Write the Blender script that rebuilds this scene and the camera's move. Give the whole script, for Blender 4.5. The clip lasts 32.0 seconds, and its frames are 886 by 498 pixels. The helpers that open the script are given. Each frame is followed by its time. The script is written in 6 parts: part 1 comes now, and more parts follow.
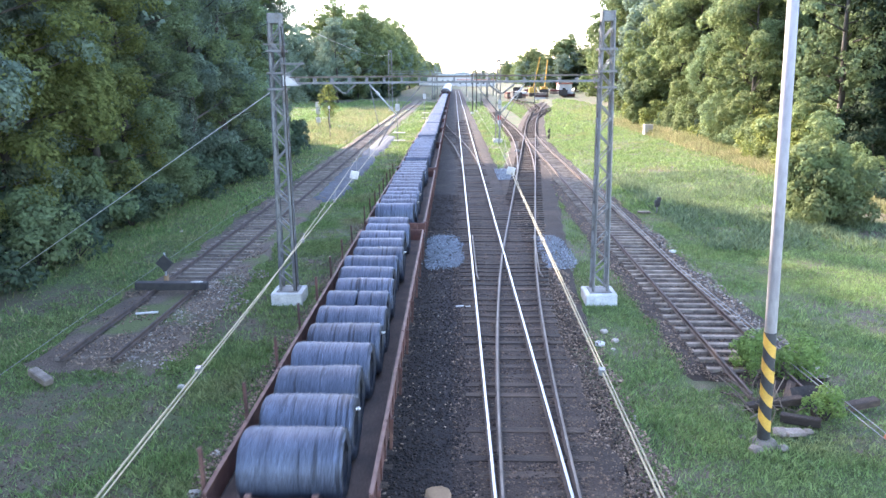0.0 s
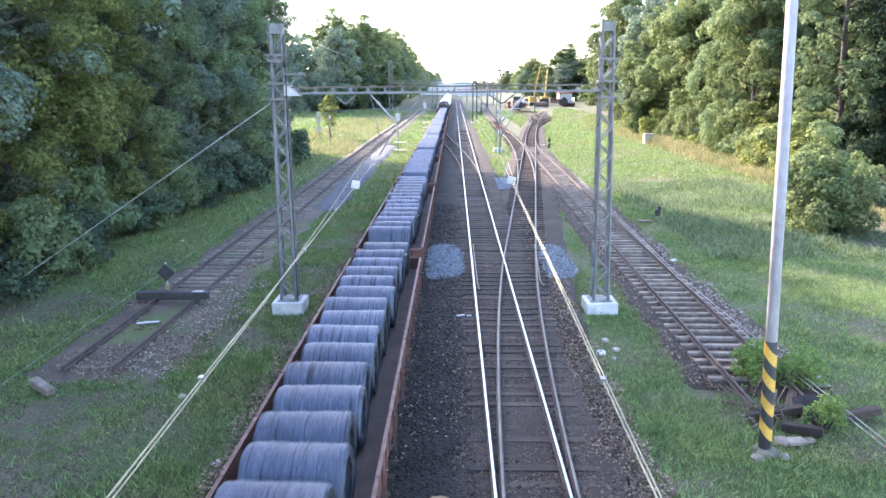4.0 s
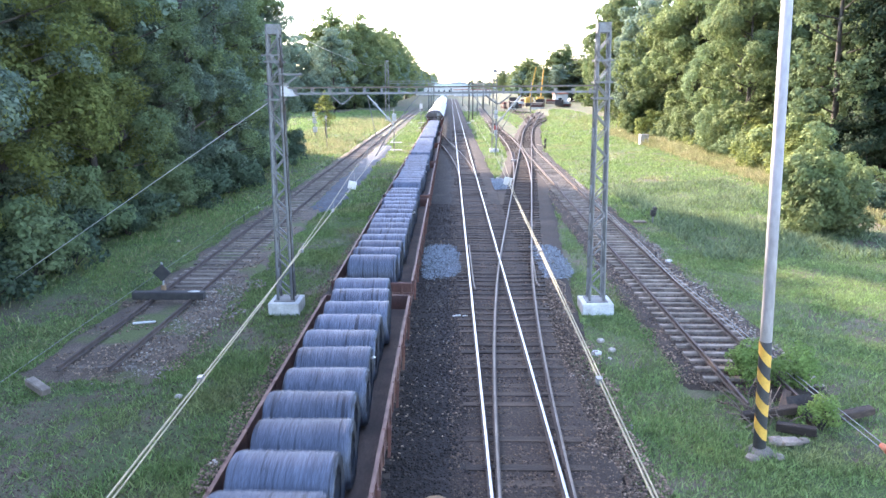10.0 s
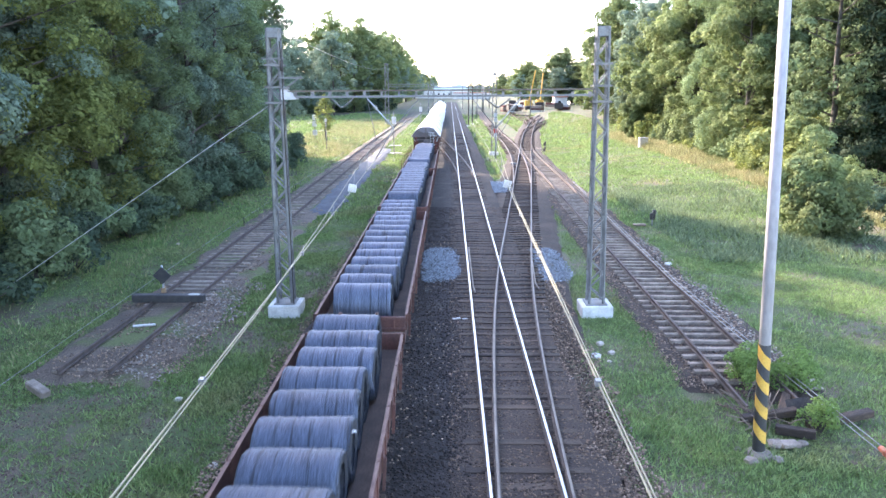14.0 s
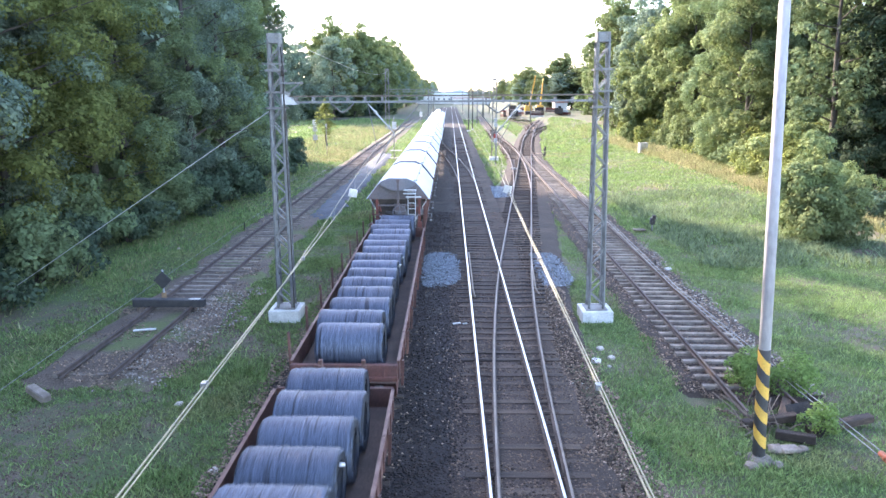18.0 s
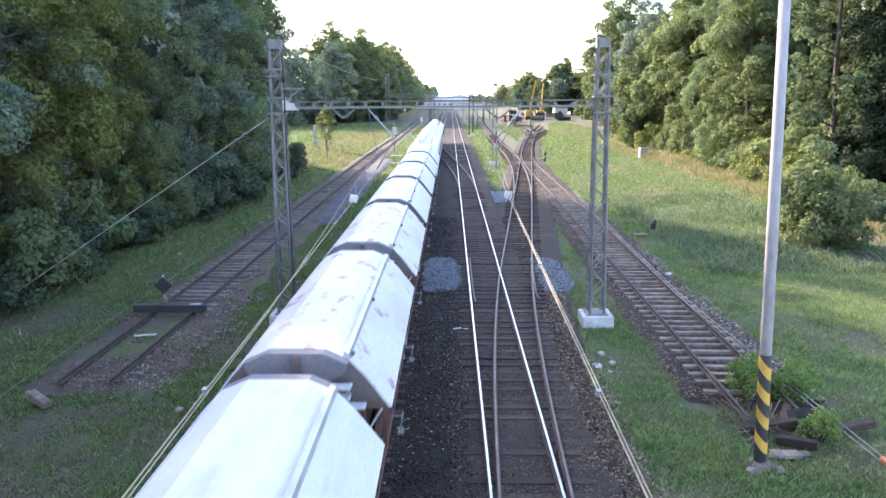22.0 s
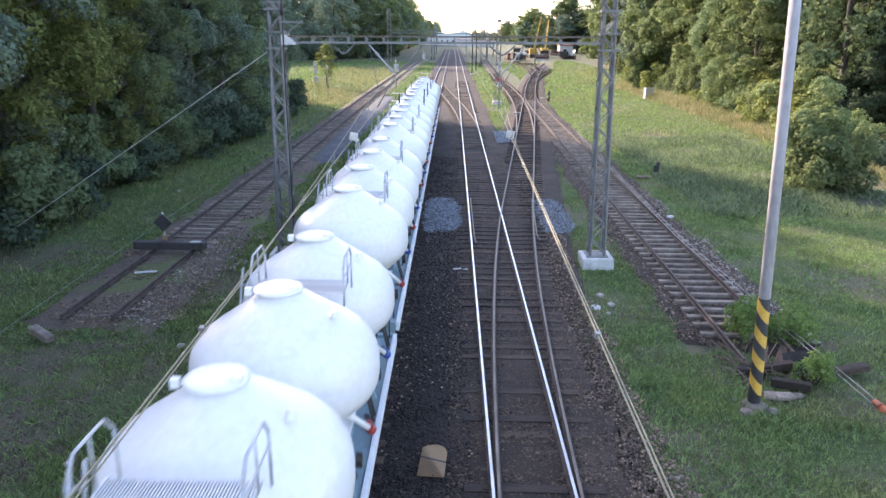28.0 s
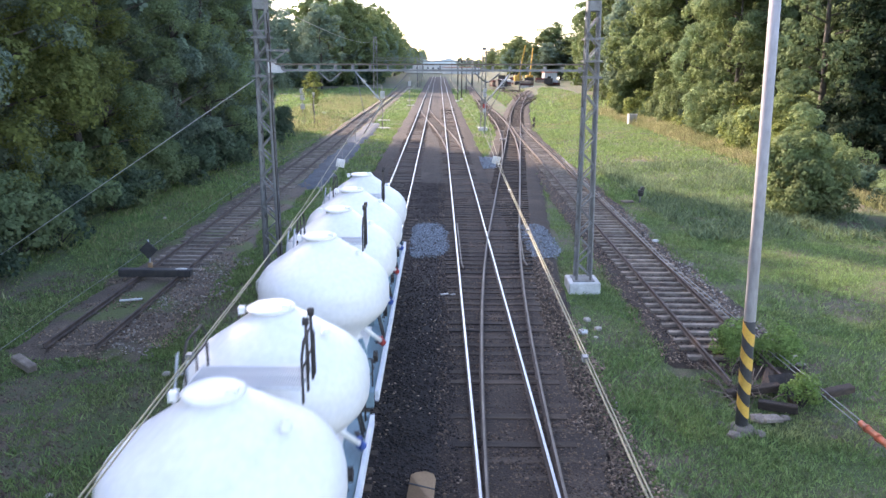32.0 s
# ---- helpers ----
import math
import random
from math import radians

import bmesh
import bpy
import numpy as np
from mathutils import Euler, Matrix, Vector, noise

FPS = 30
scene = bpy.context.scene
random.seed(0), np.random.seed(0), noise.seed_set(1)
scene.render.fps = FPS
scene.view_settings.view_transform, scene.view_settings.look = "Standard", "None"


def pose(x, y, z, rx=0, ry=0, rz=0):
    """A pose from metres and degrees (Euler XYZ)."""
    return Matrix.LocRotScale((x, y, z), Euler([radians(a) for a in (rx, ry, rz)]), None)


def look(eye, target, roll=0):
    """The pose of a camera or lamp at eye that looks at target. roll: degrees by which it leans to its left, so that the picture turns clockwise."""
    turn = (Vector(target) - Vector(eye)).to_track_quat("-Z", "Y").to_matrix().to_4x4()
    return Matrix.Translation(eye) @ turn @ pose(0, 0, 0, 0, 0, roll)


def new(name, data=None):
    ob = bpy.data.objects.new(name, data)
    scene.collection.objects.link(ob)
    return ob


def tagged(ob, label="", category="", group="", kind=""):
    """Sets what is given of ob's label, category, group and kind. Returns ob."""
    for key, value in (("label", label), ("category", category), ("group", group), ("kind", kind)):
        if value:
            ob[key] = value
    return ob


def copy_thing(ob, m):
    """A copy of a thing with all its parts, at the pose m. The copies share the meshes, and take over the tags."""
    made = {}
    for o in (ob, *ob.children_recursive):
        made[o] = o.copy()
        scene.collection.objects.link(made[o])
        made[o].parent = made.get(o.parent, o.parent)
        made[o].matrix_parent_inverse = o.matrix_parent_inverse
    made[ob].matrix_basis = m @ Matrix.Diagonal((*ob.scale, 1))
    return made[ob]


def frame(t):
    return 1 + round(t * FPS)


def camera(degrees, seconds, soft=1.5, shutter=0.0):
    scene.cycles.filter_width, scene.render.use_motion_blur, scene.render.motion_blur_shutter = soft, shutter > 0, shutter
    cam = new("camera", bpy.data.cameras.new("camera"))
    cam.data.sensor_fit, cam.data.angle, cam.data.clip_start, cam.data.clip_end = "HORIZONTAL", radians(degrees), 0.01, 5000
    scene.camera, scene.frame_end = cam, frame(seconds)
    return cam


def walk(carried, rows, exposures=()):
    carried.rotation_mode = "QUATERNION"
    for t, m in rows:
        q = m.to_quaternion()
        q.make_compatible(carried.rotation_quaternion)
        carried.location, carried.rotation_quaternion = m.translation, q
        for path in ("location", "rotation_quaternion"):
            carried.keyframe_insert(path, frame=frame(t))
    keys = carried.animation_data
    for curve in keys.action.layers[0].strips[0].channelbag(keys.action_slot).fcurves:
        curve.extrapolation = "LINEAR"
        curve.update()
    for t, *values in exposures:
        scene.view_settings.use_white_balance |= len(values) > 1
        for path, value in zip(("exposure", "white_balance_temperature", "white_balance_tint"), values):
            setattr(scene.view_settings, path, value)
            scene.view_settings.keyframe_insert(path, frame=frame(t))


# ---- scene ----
cam = camera(63.2, 32.0, soft=1.5, shutter=0.3)
PATH = [
    (0, (-1.579, 0.080, 7.996), (-1.6081, 2.0236, 7.5251), -0.09),
    (0.5, (-1.580, 0.064, 8.003), (-1.6097, 2.0081, 7.5355), -0.09),
    (1, (-1.587, 0.072, 8.005), (-1.6157, 2.0169, 7.5417), -0.11),
    (1.5, (-1.588, 0.055, 8.005), (-1.6173, 2.0009, 7.5448), -0.09),
    (2, (-1.587, 0.047, 8.006), (-1.6169, 1.9940, 7.5493), -0.13),
    (2.5, (-1.588, 0.042, 8.013), (-1.6175, 1.9897, 7.5597), -0.15),
    (3, (-1.583, 0.057, 8.003), (-1.6132, 2.0053, 7.5535), -0.18),
    (3.5, (-1.584, 0.046, 8.006), (-1.6151, 1.9954, 7.5585), -0.17),
    (5.5, (-1.594, 0.025, 8.018), (-1.6213, 1.9750, 7.5741), -0.12),
    (6, (-1.597, 0.011, 8.018), (-1.6232, 1.9611, 7.5750), -0.08),
    (6.5, (-1.599, 0.017, 8.015), (-1.6241, 1.9668, 7.5717), -0.09),
    (7, (-1.599, -0.001, 8.022), (-1.6237, 1.9487, 7.5785), -0.09),
    (7.5, (-1.607, -0.021, 8.033), (-1.6299, 1.9286, 7.5881), -0.03),
    (8, (-1.600, -0.007, 8.018), (-1.6225, 1.9429, 7.5737), -0.03),
    (8.5, (-1.603, -0.023, 8.025), (-1.6254, 1.9270, 7.5804), -0.04),
    (9, (-1.600, -0.006, 8.018), (-1.6203, 1.9442, 7.5734), -0.02),
    (9.5, (-1.601, -0.012, 8.026), (-1.6206, 1.9374, 7.5802), -0.03),
    (10, (-1.603, -0.008, 8.027), (-1.6221, 1.9413, 7.5814), -0.02),
    (10.5, (-1.604, -0.038, 8.032), (-1.6226, 1.9122, 7.5873), 0.00),
    (11, (-1.607, -0.047, 8.035), (-1.6247, 1.9026, 7.5900), -0.00),
    (11.5, (-1.603, -0.025, 8.028), (-1.6210, 1.9249, 7.5847), -0.01),
    (12, (-1.607, -0.049, 8.035), (-1.6246, 1.9015, 7.5932), -0.00),
    (12.5, (-1.605, -0.043, 8.025), (-1.6228, 1.9083, 7.5846), -0.03),
    (13, (-1.606, -0.050, 8.036), (-1.6243, 1.9012, 7.5956), -0.00),
    (13.5, (-1.608, -0.057, 8.042), (-1.6257, 1.8939, 7.6031), -0.03),
    (14, (-1.606, -0.051, 8.036), (-1.6241, 1.9004, 7.5984), -0.00),
    (14.5, (-1.608, -0.064, 8.033), (-1.6257, 1.8881, 7.5977), -0.04),
    (16.5, (-1.611, -0.067, 8.043), (-1.6285, 1.8864, 7.6118), -0.01),
    (17, (-1.613, -0.081, 8.048), (-1.6309, 1.8725, 7.6193), -0.02),
    (17.5, (-1.613, -0.087, 8.051), (-1.6313, 1.8671, 7.6246), -0.01),
    (18, (-1.615, -0.092, 8.045), (-1.6332, 1.8622, 7.6206), 0.05),
    (18.5, (-1.617, -0.102, 8.051), (-1.6345, 1.8525, 7.6282), -0.00),
    (19, (-1.616, -0.100, 8.050), (-1.6334, 1.8553, 7.6286), -0.00),
    (19.5, (-1.615, -0.101, 8.051), (-1.6333, 1.8544, 7.6319), 0.00),
    (20, (-1.617, -0.115, 8.057), (-1.6351, 1.8412, 7.6402), -0.01),
    (20.5, (-1.618, -0.122, 8.059), (-1.6358, 1.8346, 7.6444), 0.02),
    (21, (-1.618, -0.124, 8.068), (-1.6365, 1.8321, 7.6542), 0.04),
    (21.5, (-1.614, -0.109, 8.055), (-1.6327, 1.8481, 7.6424), 0.03),
    (22, (-1.615, -0.097, 8.057), (-1.6348, 1.8603, 7.6459), 0.00),
    (22.5, (-1.612, -0.091, 8.054), (-1.6322, 1.8659, 7.6426), 0.02),
    (23, (-1.610, -0.082, 8.048), (-1.6309, 1.8754, 7.6376), 0.02),
    (23.5, (-1.603, -0.070, 8.042), (-1.6242, 1.8878, 7.6321), -0.01),
    (24, (-1.609, -0.063, 8.042), (-1.6305, 1.8941, 7.6315), -0.00),
    (24.5, (-1.601, -0.050, 8.035), (-1.6244, 1.9074, 7.6250), -0.00),
    (25, (-1.604, -0.057, 8.039), (-1.6270, 1.9001, 7.6304), 0.04),
    (25.5, (-1.598, -0.040, 8.032), (-1.6217, 1.9175, 7.6250), 0.18),
    (27.5, (-1.618, 0.016, 8.067), (-1.6380, 1.9404, 7.5236), 0.55),
    (28, (-1.603, 0.008, 8.031), (-1.6238, 1.9244, 7.4593), 0.63),
    (28.5, (-1.593, -0.002, 8.040), (-1.6131, 1.9138, 7.4676), 0.57),
    (29, (-1.600, -0.018, 8.038), (-1.6202, 1.8996, 7.4712), 0.57),
    (29.5, (-1.607, -0.046, 8.045), (-1.6263, 1.8735, 7.4846), 0.54),
    (30, (-1.648, -0.043, 8.060), (-1.6601, 1.8787, 7.5068), 0.55),
    (30.5, (-1.610, -0.038, 8.042), (-1.6207, 1.8867, 7.4992), 0.53),
    (31, (-1.608, -0.032, 8.042), (-1.6123, 1.8964, 7.5112), 0.50),
    (31.5, (-1.613, -0.048, 8.048), (-1.6086, 1.8838, 7.5292), 0.53),
    (32, (-1.610, -0.040, 8.039), (-1.5952, 1.8953, 7.5358), 0.52),
]
walk(cam, [(t, look(eye, target, roll)) for t, eye, target, roll in PATH], exposures=[(0, 3.14, 6400, 21), (19.6, 3.18, 6400, 21), (21.2, 2.80, 6550, 22), (24.5, 2.57, 6620, 22), (27.6, 2.40, 6800, 23), (32, 2.47, 6800, 23)])

# ---- light ----
SUN_AZ, SUN_EL = -46.0, 25.0          # degrees from +y (minus: to the left), height
world = bpy.data.worlds.new("sky")
scene.world = world
world.use_nodes = True
wn = world.node_tree
sky = wn.nodes.new("ShaderNodeTexSky")
sky.sky_type, sky.sun_disc = "NISHITA", False
sky.sun_elevation, sky.sun_rotation = radians(SUN_EL), radians(SUN_AZ)
sky.air_density, sky.dust_density, sky.ozone_density = 1.0, 1.2, 1.5
wn.links.new(sky.outputs["Color"], wn.nodes["Background"].inputs["Color"])
wn.nodes["Background"].inputs["Strength"].default_value = 0.15
sun = new("sun", bpy.data.lights.new("sun", "SUN"))
sun.data.energy, sun.data.angle, sun.data.color = 2.45, radians(0.6), (1.0, 0.87, 0.68)
sdir = Vector((math.sin(radians(SUN_AZ)) * math.cos(radians(SUN_EL)), math.cos(radians(SUN_AZ)) * math.cos(radians(SUN_EL)), math.sin(radians(SUN_EL))))
sun.matrix_world = look(sdir * 100, (0, 0, 0))


# ---- materials ----
def material(name, base, rough=0.8, metal=0.0, second=None, scale=3.0, fine=40.0, amount=0.5, bump=0.3, bump_size=30.0, island=False, per_object=0.0, coords="Object", stretch=(1, 1, 1), third=None, third_scale=0.6, third_cut=(0.55, 0.68), translucent=0.0, tree_tint=0.0):
    m = bpy.data.materials.new(name)
    m.use_nodes = True
    nt = m.node_tree
    n, l = nt.nodes, nt.links
    b = n["Principled BSDF"]
    b.inputs["Roughness"].default_value, b.inputs["Metallic"].default_value = rough, metal
    tc = n.new("ShaderNodeTexCoord")
    mp = n.new("ShaderNodeMapping")
    mp.inputs["Scale"].default_value = stretch
    if per_object and not island:
        sh = n.new("ShaderNodeVectorMath")
        sh.operation = "SCALE"
        sh.inputs[0].default_value = (37.0, 53.0, 71.0)
        l.new(n.new("ShaderNodeObjectInfo").outputs["Random"], sh.inputs["Scale"])
        l.new(sh.outputs["Vector"], mp.inputs["Location"])
    if coords == "World":
        l.new(n.new("ShaderNodeNewGeometry").outputs["Position"], mp.inputs["Vector"])
    else:
        l.new(tc.outputs["Object"], mp.inputs["Vector"])

    def noise_tex(s, detail=4.0):
        t = n.new("ShaderNodeTexNoise")
        t.inputs["Scale"].default_value, t.inputs["Detail"].default_value = s, detail
        l.new(mp.outputs["Vector"], t.inputs["Vector"])
        return t.outputs["Fac"]

    def mix(fac, a, c, blend="MIX"):
        x = n.new("ShaderNodeMix")
        x.data_type, x.blend_type = "RGBA", blend
        if isinstance(fac, float):
            x.inputs["Factor"].default_value = fac
        else:
            l.new(fac, x.inputs["Factor"])
        for sock, v in ((x.inputs["A"], a), (x.inputs["B"], c)):
            if isinstance(v, tuple):
                sock.default_value = (*v, 1)
            else:
                l.new(v, sock)
        return x.outputs["Result"]

    def ramp(fac, lo, hi):
        r = n.new("ShaderNodeMapRange")
        r.inputs["From Min"].default_value, r.inputs["From Max"].default_value = lo, hi
        l.new(fac, r.inputs["Value"])
        return r.outputs["Result"]

    second = second or tuple(c * 0.55 for c in base)
    col = mix(ramp(noise_tex(scale), 0.35, 0.65), base, second)
    if third:
        col = mix(ramp(noise_tex(third_scale, 6.0), *third_cut), col, third)
    g = ramp(noise_tex(fine, 3.0), 0.25, 0.75)
    dark = n.new("ShaderNodeMapRange")
    dark.inputs["To Min"].default_value, dark.inputs["To Max"].default_value = 1 - amount * 0.6, 1 + amount * 0.4
    l.new(g, dark.inputs["Value"])
    col = mix(1.0, col, dark.outputs["Result"], "MULTIPLY")
    if island or per_object:
        if island:
            src = n.new("ShaderNodeNewGeometry").outputs["Random Per Island"]
        else:
            src = n.new("ShaderNodeObjectInfo").outputs["Random"]
        d2 = n.new("ShaderNodeMapRange")
        k = per_object or 0.45
        d2.inputs["To Min"].default_value, d2.inputs["To Max"].default_value = 1 - k, 1 + k
        l.new(src, d2.inputs["Value"])
        col = mix(1.0, col, d2.outputs["Result"], "MULTIPLY")
    if tree_tint:
        d3 = n.new("ShaderNodeMapRange")
        d3.inputs["To Min"].default_value, d3.inputs["To Max"].default_value = 1 - tree_tint, 1 + tree_tint * 0.7
        l.new(n.new("ShaderNodeObjectInfo").outputs["Random"], d3.inputs["Value"])
        col = mix(1.0, col, d3.outputs["Result"], "MULTIPLY")
    l.new(col, b.inputs["Base Color"])
    if bump:
        bp = n.new("ShaderNodeBump")
        bp.inputs["Strength"].default_value, bp.inputs["Distance"].default_value = bump, 0.03
        l.new(noise_tex(bump_size, 5.0), bp.inputs["Height"])
        l.new(bp.outputs["Normal"], b.inputs["Normal"])
    if translucent:
        b.inputs["Specular IOR Level"].default_value = 0.12
        out = n["Material Output"]
        tr = n.new("ShaderNodeBsdfTranslucent")
        l.new(col, tr.inputs["Color"])
        ms = n.new("ShaderNodeMixShader")
        ms.inputs["Fac"].default_value = translucent
        l.new(b.outputs["BSDF"], ms.inputs[1])
        l.new(tr.outputs["BSDF"], ms.inputs[2])
        l.new(ms.outputs["Shader"], out.inputs["Surface"])
    return m


